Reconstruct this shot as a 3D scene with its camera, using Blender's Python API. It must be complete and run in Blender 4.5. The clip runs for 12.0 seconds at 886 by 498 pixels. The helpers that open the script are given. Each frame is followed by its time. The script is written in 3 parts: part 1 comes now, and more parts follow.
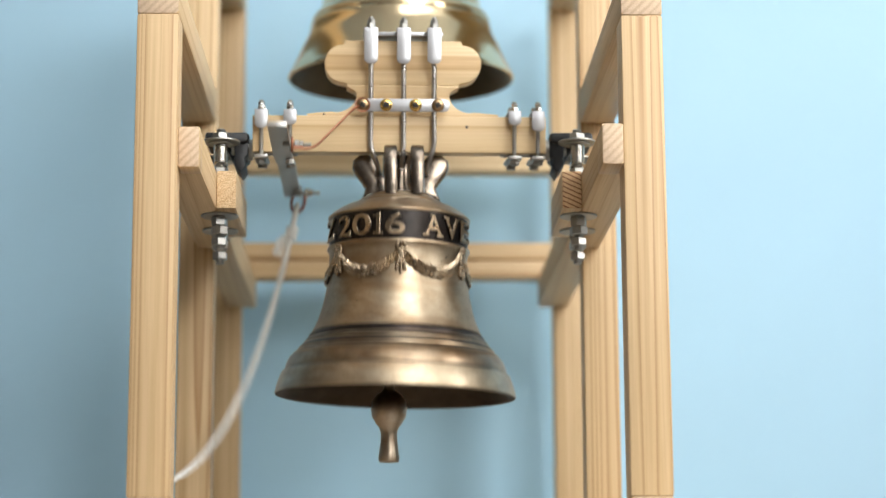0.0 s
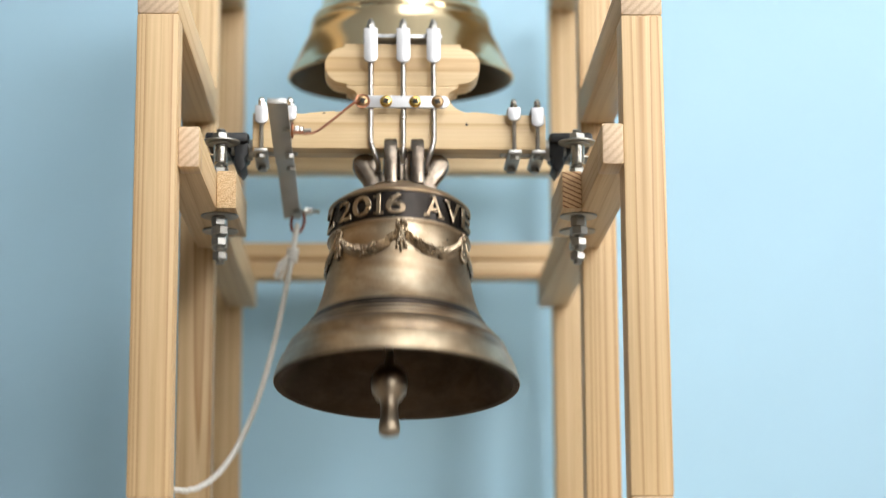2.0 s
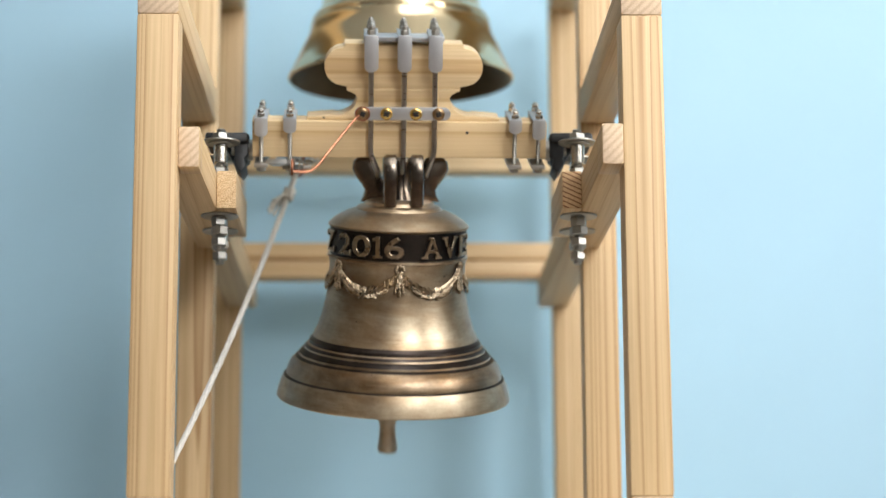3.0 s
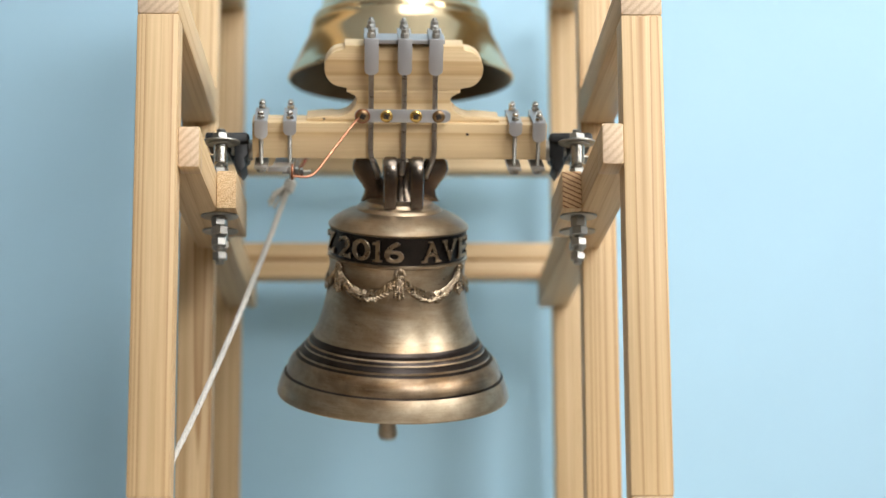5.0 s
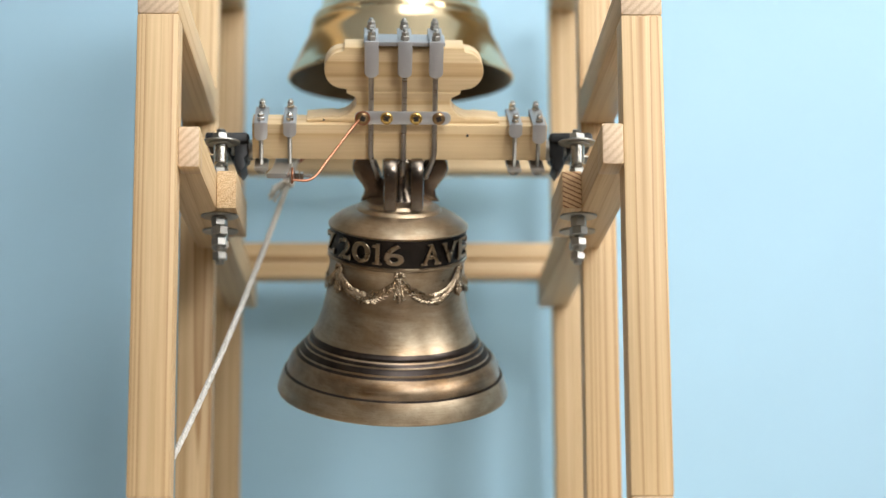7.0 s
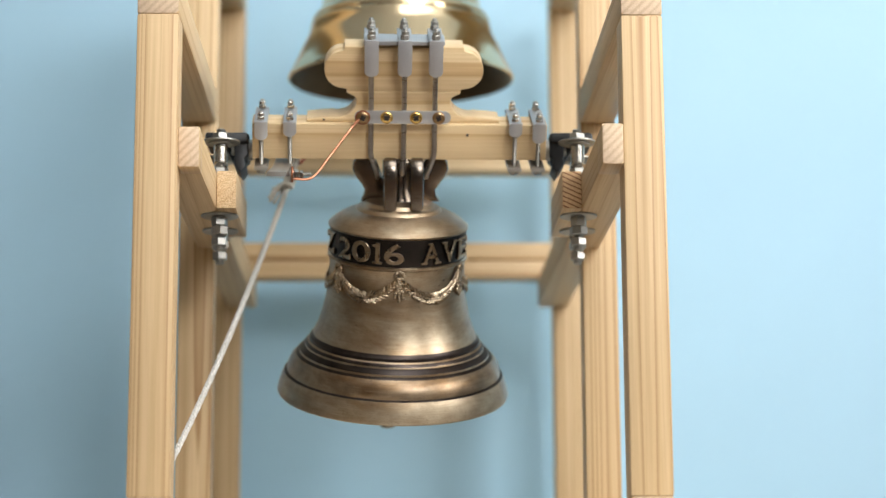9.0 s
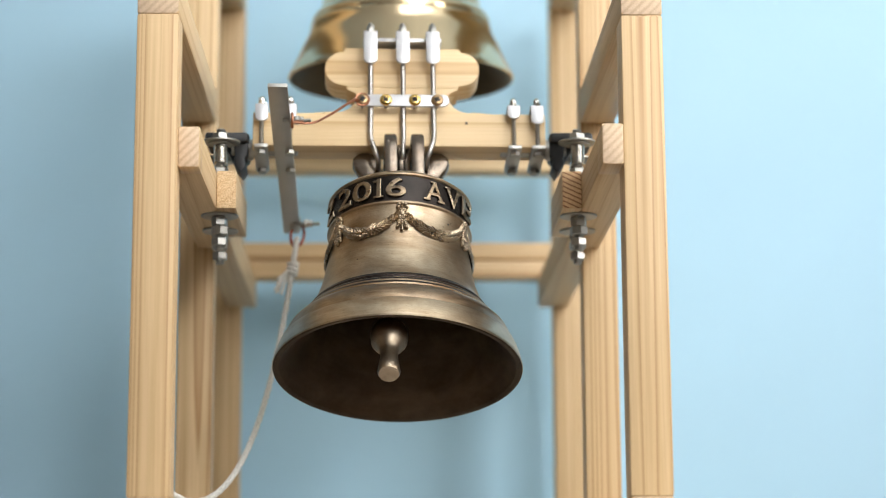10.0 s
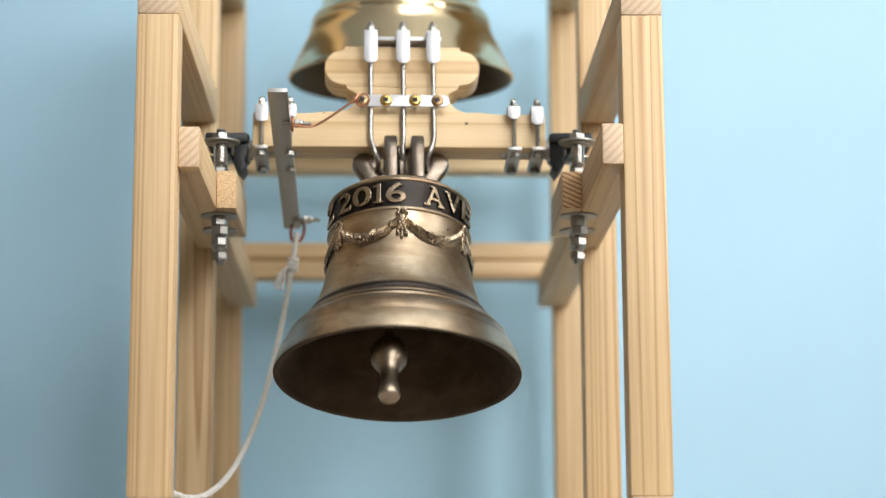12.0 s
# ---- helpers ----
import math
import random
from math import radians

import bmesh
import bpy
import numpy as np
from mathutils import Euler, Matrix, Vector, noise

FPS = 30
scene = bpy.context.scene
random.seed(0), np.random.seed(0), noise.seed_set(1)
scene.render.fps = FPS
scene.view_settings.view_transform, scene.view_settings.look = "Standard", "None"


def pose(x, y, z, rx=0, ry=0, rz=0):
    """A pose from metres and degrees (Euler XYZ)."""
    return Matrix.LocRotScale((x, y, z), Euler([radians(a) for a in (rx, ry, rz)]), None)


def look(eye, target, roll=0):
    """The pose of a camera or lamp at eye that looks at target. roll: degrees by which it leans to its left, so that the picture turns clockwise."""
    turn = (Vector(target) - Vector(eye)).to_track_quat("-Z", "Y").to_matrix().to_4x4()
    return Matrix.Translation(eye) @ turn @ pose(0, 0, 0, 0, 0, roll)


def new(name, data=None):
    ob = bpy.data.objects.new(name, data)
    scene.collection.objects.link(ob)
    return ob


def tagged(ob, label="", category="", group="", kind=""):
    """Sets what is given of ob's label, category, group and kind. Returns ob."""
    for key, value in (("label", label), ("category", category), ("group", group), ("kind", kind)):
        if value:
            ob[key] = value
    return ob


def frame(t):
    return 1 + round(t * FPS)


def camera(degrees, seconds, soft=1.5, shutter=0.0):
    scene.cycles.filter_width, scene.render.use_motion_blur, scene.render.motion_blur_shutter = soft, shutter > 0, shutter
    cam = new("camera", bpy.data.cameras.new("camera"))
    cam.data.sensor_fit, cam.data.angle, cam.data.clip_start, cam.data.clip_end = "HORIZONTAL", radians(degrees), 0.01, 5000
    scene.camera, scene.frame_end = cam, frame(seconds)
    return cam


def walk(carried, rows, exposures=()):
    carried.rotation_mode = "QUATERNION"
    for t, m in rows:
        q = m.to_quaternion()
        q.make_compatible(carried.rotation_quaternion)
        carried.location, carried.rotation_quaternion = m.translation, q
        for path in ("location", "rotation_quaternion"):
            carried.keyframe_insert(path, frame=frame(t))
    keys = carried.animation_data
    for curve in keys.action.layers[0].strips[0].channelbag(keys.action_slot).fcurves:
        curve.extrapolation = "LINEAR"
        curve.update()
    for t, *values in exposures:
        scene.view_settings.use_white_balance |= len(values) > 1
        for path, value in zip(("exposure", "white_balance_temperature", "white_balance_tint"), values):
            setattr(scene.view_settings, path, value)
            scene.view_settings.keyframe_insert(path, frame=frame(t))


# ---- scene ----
CLIP = 12.0
cam = camera(24.42, CLIP, soft=0.8, shutter=0.25)
eye = Vector((-0.010, -1.889, 0.700))
pitch, yaw = radians(10.716), radians(1.508)
ahead = Vector((math.sin(yaw) * math.cos(pitch), math.cos(yaw) * math.cos(pitch), math.sin(pitch)))
stand_still = look(eye, eye + ahead, -0.267)
walk(cam, [(0.0, stand_still), (CLIP, stand_still)])
cam.data.dof.use_dof = True
cam.data.dof.focus_distance = 2.05
cam.data.dof.aperture_fstop = 3.0

# ---- light ----
world = bpy.data.worlds.new("sky")
scene.world = world
world.use_nodes = True
sky = world.node_tree.nodes.new("ShaderNodeTexSky")
sky.sky_type, sky.sun_disc = "NISHITA", False
sky.sun_elevation, sky.sun_rotation = radians(40), radians(200)
back = world.node_tree.nodes["Background"]
world.node_tree.links.new(sky.outputs[0], back.inputs[0])
back.inputs[1].default_value = 0.05


def window_light(name, m, w, h, watts, colour):
    lamp = bpy.data.lights.new(name, "AREA")
    lamp.shape, lamp.size, lamp.size_y, lamp.energy, lamp.color = "RECTANGLE", w, h, watts, colour
    ob = new(name, lamp)
    ob.matrix_world = m
    return ob


window_light("window_daylight", look((1.25, -2.97, 2.22), (1.25, 0.0, 2.75)), 1.2, 1.1, 75, (1.0, 0.995, 0.98))
window_light("side_window_daylight", look((2.08, -1.0, 2.05), (0.0, -1.0, 2.3)), 0.8, 1.35, 45, (1.0, 0.995, 0.98))
# unseen overhead fill, added to brighten the bells' metal from above
window_light("added_overhead_fill", look((0.70, -1.25, 2.96), (0.62, -0.9, 0.0)), 1.5, 1.3, 33, (1.0, 0.995, 0.98))
scene.view_settings.exposure = 0.0


# ---- materials ----
def material(name):
    m = bpy.data.materials.new(name)
    m.use_nodes = True
    return m, m.node_tree.nodes, m.node_tree.links, m.node_tree.nodes["Principled BSDF"]


def ramp(nodes, stops):
    r = nodes.new("ShaderNodeValToRGB")
    el = r.color_ramp.elements
    while len(el) < len(stops):
        el.new(0.5)
    for e, (p, c) in zip(el, stops):
        e.position, e.color = p, (*c, 1)
    return r


def coords(nodes, links, scale, jitter=0.0):
    """Object coordinates, stretched, moved by chance from piece to piece."""
    tc = nodes.new("ShaderNodeTexCoord")
    mp = nodes.new("ShaderNodeMapping")
    mp.inputs["Scale"].default_value = scale
    links.new(tc.outputs["Object"], mp.inputs["Vector"])
    if jitter:
        info = nodes.new("ShaderNodeObjectInfo")
        mul = nodes.new("ShaderNodeMath")
        mul.operation = "MULTIPLY"
        mul.inputs[1].default_value = jitter
        links.new(info.outputs["Random"], mul.inputs[0])
        links.new(mul.outputs[0], mp.inputs["Location"])
    return mp


def noise_tex(nodes, links, vec, scale, detail=4, rough=0.55, distortion=0.0):
    n = nodes.new("ShaderNodeTexNoise")
    n.inputs["Scale"].default_value, n.inputs["Detail"].default_value = scale, detail
    n.inputs["Roughness"].default_value, n.inputs["Distortion"].default_value = rough, distortion
    links.new(vec.outputs[0], n.inputs["Vector"])
    return n


def bump(nodes, links, height, strength, distance, bsdf):
    b = nodes.new("ShaderNodeBump")
    b.inputs["Strength"].default_value, b.inputs["Distance"].default_value = strength, distance
    links.new(height, b.inputs["Height"])
    links.new(b.outputs[0], bsdf.inputs["Normal"])


def mixed(nodes, links, kind, fac, a, b):
    m = nodes.new("ShaderNodeMix")
    m.data_type, m.blend_type = "RGBA", kind
    for sock, v in ((m.inputs[0], fac), (m.inputs[6], a), (m.inputs[7], b)):
        if isinstance(v, bpy.types.NodeSocket):
            links.new(v, sock)
        else:
            sock.default_value = v
    return m.outputs[2]


def pine(name, light, dark, band=1.0):
    """Planed softwood; the grain runs along the piece's own z."""
    m, n, l, b = material(name)
    vec = coords(n, l, (1, 1, 0.016), 7.0)
    warp = noise_tex(n, l, vec, 14, 2)
    field = noise_tex(n, l, coords(n, l, (1, 1, 0.007), 11.0), 18 * band, 1.2, 0.45)
    many = n.new("ShaderNodeMath")
    many.operation = "MULTIPLY"
    many.inputs[1].default_value = 24
    l.new(field.outputs["Fac"], many.inputs[0])
    saw = n.new("ShaderNodeMath")
    saw.operation = "FRACT"
    l.new(many.outputs[0], saw.inputs[0])
    half_tone = tuple((x + y) / 2 for x, y in zip(light, dark))
    rings = ramp(n, [(0.0, light), (0.45, light), (0.80, half_tone), (0.93, dark), (1.0, light)])
    l.new(saw.outputs[0], rings.inputs[0])
    fine = noise_tex(n, l, coords(n, l, (1, 1, 0.012), 3.0), 650, 3)
    fibre = ramp(n, [(0.3, (0.86, 0.83, 0.78)), (0.65, (1, 1, 1))])
    l.new(fine.outputs["Fac"], fibre.inputs[0])
    tone = ramp(n, [(0.3, (0.88, 0.84, 0.78)), (0.7, (1.0, 1.0, 1.0))])
    l.new(warp.outputs["Fac"], tone.inputs[0])
    c = mixed(n, l, "MULTIPLY", 1.0, rings.outputs[0], fibre.outputs[0])
    c = mixed(n, l, "MULTIPLY", 0.8, c, tone.outputs[0])
    l.new(c, b.inputs["Base Color"])
    b.inputs["Roughness"].default_value = 0.52
    bump(n, l, fine.outputs["Fac"], 0.25, 0.0004, b)
    return m


def end_grain(name, light, dark, line=0.2, pore=0.8, turn=0.0, scale=55, wave=2.0):
    m, n, l, b = material(name)
    v = coords(n, l, (1, 1, 1), 2.0)
    w = n.new("ShaderNodeTexWave")
    w.wave_type, w.bands_direction = "BANDS", "DIAGONAL"
    w.inputs["Scale"].default_value, w.inputs["Distortion"].default_value = scale, wave
    v.inputs["Rotation"].default_value = (0, 0, radians(turn))
    l.new(v.outputs[0], w.inputs["Vector"])
    sp = noise_tex(n, l, v, 620, 3, 0.7)
    r = ramp(n, [(line, light), (0.97, dark)])
    l.new(w.outputs["Fac"], r.inputs[0])
    s = ramp(n, [(0.35, (0.62, 0.52, 0.42)), (0.6, (1, 1, 1))])
    l.new(sp.outputs["Fac"], s.inputs[0])
    l.new(mixed(n, l, "MULTIPLY", pore, r.outputs[0], s.outputs[0]), b.inputs["Base Color"])
    b.inputs["Roughness"].default_value = 0.75
    bump(n, l, sp.outputs["Fac"], 0.6, 0.0008, b)
    return m


def metal(name, colour, rough, metallic=1.0, scratch=0.12, grain=(60, 60, 600), tint=0.8):
    m, n, l, b = material(name)
    v = coords(n, l, grain)
    f = noise_tex(n, l, v, 1.0, 4, 0.6)
    v2 = coords(n, l, (1, 1, 1), 1.0)
    g = noise_tex(n, l, v2, 45, 4, 0.6)
    r = ramp(n, [(0.3, tuple(x * tint for x in colour)), (0.7, colour)])
    l.new(g.outputs["Fac"], r.inputs[0])
    l.new(r.outputs[0], b.inputs["Base Color"])
    rr = n.new("ShaderNodeMapRange")
    rr.inputs["To Min"].default_value, rr.inputs["To Max"].default_value = max(0.02, rough - scratch), rough + scratch
    l.new(f.outputs["Fac"], rr.inputs["Value"])
    l.new(rr.outputs[0], b.inputs["Roughness"])
    b.inputs["Metallic"].default_value = metallic
    bump(n, l, f.outputs["Fac"], 0.08, 0.0003, b)
    return m


def bronze(name, light, dark, rough, stain=0.5, brush=(14, 14, 300), relief=0.06, pits=0.0, wax=0.0):
    """Cast bronze with a brown patina, brushed round the turned body."""
    m, n, l, b = material(name)
    g = noise_tex(n, l, coords(n, l, (1, 1, 1)), 26, 5, 0.62)
    s = noise_tex(n, l, coords(n, l, (1, 1, 3)), 11, 5, 0.65, 0.6)
    p = noise_tex(n, l, coords(n, l, brush), 3, 4, 0.6)
    fine = noise_tex(n, l, coords(n, l, (1, 1, 4)), 420, 3, 0.6)
    r = ramp(n, [(0.25, dark), (0.62, light)])
    l.new(g.outputs["Fac"], r.inputs[0])
    t = ramp(n, [(0.36, (0.60, 0.47, 0.34)), (0.62, (1, 1, 1))])
    l.new(s.outputs["Fac"], t.inputs[0])
    lines = ramp(n, [(0.3, (0.80, 0.77, 0.74)), (0.6, (1, 1, 1))])
    l.new(p.outputs["Fac"], lines.inputs[0])
    specks = ramp(n, [(0.30, (0.45, 0.40, 0.36)), (0.40, (1, 1, 1))])
    l.new(fine.outputs["Fac"], specks.inputs[0])
    c = mixed(n, l, "MULTIPLY", stain, r.outputs[0], t.outputs[0])
    c = mixed(n, l, "MULTIPLY", stain, c, lines.outputs[0])
    c = mixed(n, l, "MULTIPLY", pits, c, specks.outputs[0])
    l.new(c, b.inputs["Base Color"])
    b.inputs["Metallic"].default_value = 1.0
    rr = n.new("ShaderNodeMapRange")
    rr.inputs["To Min"].default_value, rr.inputs["To Max"].default_value = rough - 0.1, rough + 0.12
    l.new(p.outputs["Fac"], rr.inputs["Value"])
    l.new(rr.outputs[0], b.inputs["Roughness"])
    b.inputs["Coat Weight"].default_value, b.inputs["Coat Roughness"].default_value = wax, 0.30
    bump(n, l, fine.outputs["Fac"], relief, 0.0006, b)
    return m


def plain(name, colour, rough, scale=6.0, vary=0.9, metallic=0.0, grit=180, depth=0.0004):
    m, n, l, b = material(name)
    v = coords(n, l, (1, 1, 1), 1.0)
    g = noise_tex(n, l, v, scale, 4)
    f = noise_tex(n, l, v, grit, 3)
    r = ramp(n, [(0.3, tuple(x * vary for x in colour)), (0.7, colour)])
    l.new(g.outputs["Fac"], r.inputs[0])
    l.new(r.outputs[0], b.inputs["Base Color"])
    b.inputs["Roughness"].default_value, b.inputs["Metallic"].default_value = rough, metallic
    bump(n, l, f.outputs["Fac"], 0.2, depth, b)
    return m


PINE = pine("planed_pine", (0.705, 0.525, 0.305), (0.45, 0.260, 0.118))
SOFT_PINE = pine("pale_even_pine", (0.705, 0.53, 0.315), (0.60, 0.41, 0.225), 0.6)
YOKE_WOOD = pine("pale_pine", (0.775, 0.605, 0.370), (0.60, 0.405, 0.205), 0.36)
END_GRAIN = end_grain("sawn_end_grain", (0.66, 0.45, 0.25), (0.25, 0.115, 0.05), 0.60, 0.6, 110, 95, 0.8)
PALE_GRAIN = end_grain("speckled_end_grain", (0.74, 0.56, 0.34), (0.69, 0.50, 0.29), 0.3, 1.0)
CUT_END = end_grain("pale_cut_end", (0.70, 0.545, 0.385), (0.58, 0.43, 0.29), 0.3, 0.35, 0, 70, 1.0)
BRONZE = bronze("brown_bronze", (0.54, 0.445, 0.315), (0.31, 0.242, 0.162), 0.40, 0.9, (14, 14, 300), 0.10, 0.8, 0.6)
STAINED = bronze("dark_stained_bronze", (0.47, 0.37, 0.25), (0.21, 0.165, 0.118), 0.38, 1.0, (10, 10, 260), 0.10, 0.9, 0.6)
PATINA = bronze("black_patina", (0.042, 0.035, 0.031), (0.014, 0.012, 0.011), 0.30, 0.3, (40, 40, 40), 0.7, 0.0, 0.25)
RELIEF = bronze("rubbed_relief_bronze", (0.52, 0.42, 0.295), (0.16, 0.122, 0.082), 0.28, 0.5, (40, 40, 40), 0.3, 0.0, 0.5)
INSIDE = bronze("dark_inside_bronze", (0.105, 0.075, 0.05), (0.055, 0.038, 0.027), 0.6, 0.6, (14, 14, 90), 0.3)
CROWN = bronze("dark_crown_bronze", (0.27, 0.225, 0.18), (0.10, 0.082, 0.068), 0.22, 0.5, (40, 40, 40), 0.16, 0.0, 0.4)
BRASS = metal("polished_brass", (0.79, 0.64, 0.41), 0.15, 1.0, 0.05, (4, 4, 120), 0.92)
BRASS_IN = bronze("dull_brass_inside", (0.13, 0.095, 0.058), (0.075, 0.054, 0.034), 0.5)
SCREW = metal("yellow_brass_screw", (0.80, 0.55, 0.18), 0.28)
STEEL = metal("zinc_steel", (0.46, 0.45, 0.42), 0.44)
OLD_SCREW = metal("browned_screw", (0.42, 0.28, 0.15), 0.34)
ZINC = metal("bright_zinc", (0.70, 0.69, 0.66), 0.24)
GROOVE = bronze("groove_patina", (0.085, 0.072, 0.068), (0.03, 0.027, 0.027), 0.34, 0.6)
ALU = metal("milled_aluminium", (0.52, 0.525, 0.54), 0.42, 0.75, 0.08, (20, 20, 900), 0.94)
# aluminium again, with the shade on lever and clamp bars in its colour
SHADED_ALU = metal("shaded_aluminium", (0.49, 0.48, 0.46), 0.40, 0.9, 0.08, (20, 20, 900), 0.9)
ROD = metal("grey_steel_rod", (0.42, 0.40, 0.38), 0.30)
COPPER = metal("copper_wire", (0.46, 0.21, 0.125), 0.38)
RED = plain("copper_ring", (0.28, 0.06, 0.03), 0.35, 80, 0.7, 0.6)
BLACK = plain("black_cast_housing", (0.016, 0.017, 0.019), 0.48, 60, 0.7)
DARK = plain("dark_marks_and_recess_shade", (0.03, 0.025, 0.02), 0.6, 80, 0.7)
ROPE = plain("white_cotton_rope", (0.78, 0.76, 0.71), 0.85, 300, 0.78, 0.0, 500, 0.001)
WALL = plain("pale_blue_wall_paint", (0.415, 0.655, 0.815), 0.62, 1.6, 0.95, 0.0, 120, 0.0008)
WHITE = plain("white_paint", (0.86, 0.86, 0.84), 0.7, 1.5, 0.94)
ROOM = plain("dull_grey_wall_paint", (0.145, 0.125, 0.105), 0.75, 1.5, 0.9)
FLOOR = plain("brown_floor", (0.13, 0.068, 0.032), 0.55, 3, 0.8)
TABLE = plain("table_laminate", (0.55, 0.50, 0.44), 0.5, 3, 0.9)
GLASS, gn, gl, gb = material("window_glass")
gb.inputs["Transmission Weight"].default_value, gb.inputs["Roughness"].default_value = 1.0, 0.02


# ---- mesh tools ----
def finish(bm, smooth=0.6):
    bmesh.ops.recalc_face_normals(bm, faces=bm.faces)
    for f in bm.faces:
        f.smooth = smooth > 0
    if smooth > 0:
        for e in bm.edges:
            if len(e.link_faces) == 2 and e.calc_face_angle(0) > smooth:
                e.smooth = False


def part(name, bm, mat, parent=None, label="", m=None, smooth=0.6):
    finish(bm, smooth)
    me = bpy.data.meshes.new(name)
    bm.to_mesh(me)
    bm.free()
    for x in (mat if isinstance(mat, (list, tuple)) else [mat]):
        me.materials.append(x)
    ob = new(name, me)
    if parent:
        ob.parent = parent
    if m is not None:
        ob.matrix_local = m
    if label:
        tagged(ob, label)
    return ob


def box(x, y, z, bevel=0.0, m=None, bm=None, seg=2):
    """A box of that size about its middle, its edges rounded."""
    b2 = bmesh.new()
    bmesh.ops.create_cube(b2, size=1)
    bmesh.ops.scale(b2, vec=(x, y, z), verts=b2.verts)
    if bevel:
        bmesh.ops.bevel(b2, geom=b2.edges[:], offset=bevel, segments=seg, profile=0.5, affect="EDGES")
    return join(bm, b2, m)


def join(bm, b2, m=None):
    if m is not None:
        b2.transform(m)
    if bm is None:
        return b2
    me = bpy.data.meshes.new("tmp")
    b2.to_mesh(me)
    b2.free()
    bm.from_mesh(me)
    bpy.data.meshes.remove(me)
    return bm


def turned(profile, n=48, closed=False, bm=None, m=None):
    """A body turned about z from (radius, height) pairs."""
    b2 = bmesh.new()
    rings = []
    for r, z in profile:
        if r < 1e-6:
            rings.append([b2.verts.new((0, 0, z))])
        else:
            rings.append([b2.verts.new((r * math.cos(2 * math.pi * i / n), r * math.sin(2 * math.pi * i / n), z)) for i in range(n)])
    pairs = list(zip(rings, rings[1:])) + ([(rings[-1], rings[0])] if closed else [])
    for a, b in pairs:
        for i in range(n):
            j = (i + 1) % n
            if len(a) == 1 and len(b) == 1:
                continue
            if len(a) == 1:
                b2.faces.new((a[0], b[i], b[j]))
            elif len(b) == 1:
                b2.faces.new((a[i], a[j], b[0]))
            else:
                b2.faces.new((a[i], a[j], b[j], b[i]))
    return join(bm, b2, m)


def rod(r, length, n=16, bevel=0.0, bm=None, m=None):
    b = min(bevel, r * 0.4)
    h = length / 2
    prof = [(0, -h), (r - b, -h), (r, -h + b), (r, h - b), (r - b, h), (0, h)] if b else [(0, -h), (r, -h), (r, h), (0, h)]
    return turned(prof, n, False, bm, m)


def tube(points, radius, n=10, bm=None, flat=1.0):
    """A round (or flattened) bar along a line of points, rounded off at its ends."""
    b2 = bmesh.new()
    pts = [Vector(p) for p in points]
    rad = radius if isinstance(radius, (list, tuple)) else [radius] * len(pts)
    last = None
    side = None
    for i, p in enumerate(pts):
        d = (pts[min(i + 1, len(pts) - 1)] - pts[max(i - 1, 0)]).normalized()
        if side is None:
            side = d.orthogonal().normalized()
        side = (side - d * side.dot(d)).normalized()
        up = d.cross(side)
        ring = [b2.verts.new(p + side * math.cos(a) * rad[i] + up * math.sin(a) * rad[i] * flat) for a in (2 * math.pi * k / n for k in range(n))]
        if last:
            for k in range(n):
                b2.faces.new((last[k], last[(k + 1) % n], ring[(k + 1) % n], ring[k]))
        else:
            b2.faces.new(ring[::-1])
        last = ring
    b2.faces.new(last)
    return join(bm, b2)


def smooth_line(keys, n=8):
    """A Catmull-Rom line through the keys."""
    k = [Vector(p) for p in keys]
    k = [2 * k[0] - k[1]] + k + [2 * k[-1] - k[-2]]
    out = []
    for a, b, c, d in zip(k, k[1:], k[2:], k[3:]):
        for i in range(n):
            t = i / n
            out.append(0.5 * ((2 * b) + (c - a) * t + (2 * a - 5 * b + 4 * c - d) * t * t + (3 * b - a - 3 * c + d) * t ** 3))
    out.append(k[-2])
    return out


def slab(outline, thick, bevel=0.0, bm=None, m=None):
    """An outline in x, z drawn out along y, its long edges eased."""
    b2 = bmesh.new()
    a = [b2.verts.new((x, -thick / 2, z)) for x, z in outline]
    b = [b2.verts.new((x, thick / 2, z)) for x, z in outline]
    front = b2.faces.new(a)
    rear = b2.faces.new(b[::-1])
    n = len(a)
    for i in range(n):
        b2.faces.new((a[i], b[i], b[(i + 1) % n], a[(i + 1) % n]))
    bmesh.ops.recalc_face_normals(b2, faces=b2.faces)
    if bevel:
        bmesh.ops.bevel(b2, geom=list(front.edges) + list(rear.edges), offset=bevel, segments=2, profile=0.5, affect="EDGES")
    return join(bm, b2, m)


def hexagon(across, h, bm=None, m=None):
    r = across / math.sqrt(3)
    b2 = turned([(0, -h / 2), (r * 0.88, -h / 2), (r, -h / 2 + h * 0.12), (r, h / 2 - h * 0.12), (r * 0.88, h / 2), (0, h / 2)], 6)
    return join(bm, b2, m)


def washer(r, hole, h, bm=None, m=None):
    return turned([(hole, -h / 2), (r - 0.0006, -h / 2), (r, -h / 2 + 0.0005), (r, h / 2 - 0.0005), (r - 0.0006, h / 2), (hole, h / 2)], 36, True, bm, m)


def bolt_rod(r, length, pitch_, bm=None, m=None):
    """A threaded bar: fine rings along its length."""
    prof = [(0, -length / 2)]
    k = int(length / pitch_)
    for i in range(k):
        z = -length / 2 + i * pitch_
        prof += [(r * 0.86, z), (r, z + pitch_ * 0.5)]
    prof += [(r * 0.86, length / 2), (0, length / 2)]
    return turned(prof, 14, False, bm, m)


def empty(name, m):
    ob = new(name)
    ob.matrix_world = m
    ob.empty_display_size = 0.05
    return ob


# ---- room ----
WALL_Y = 1.02
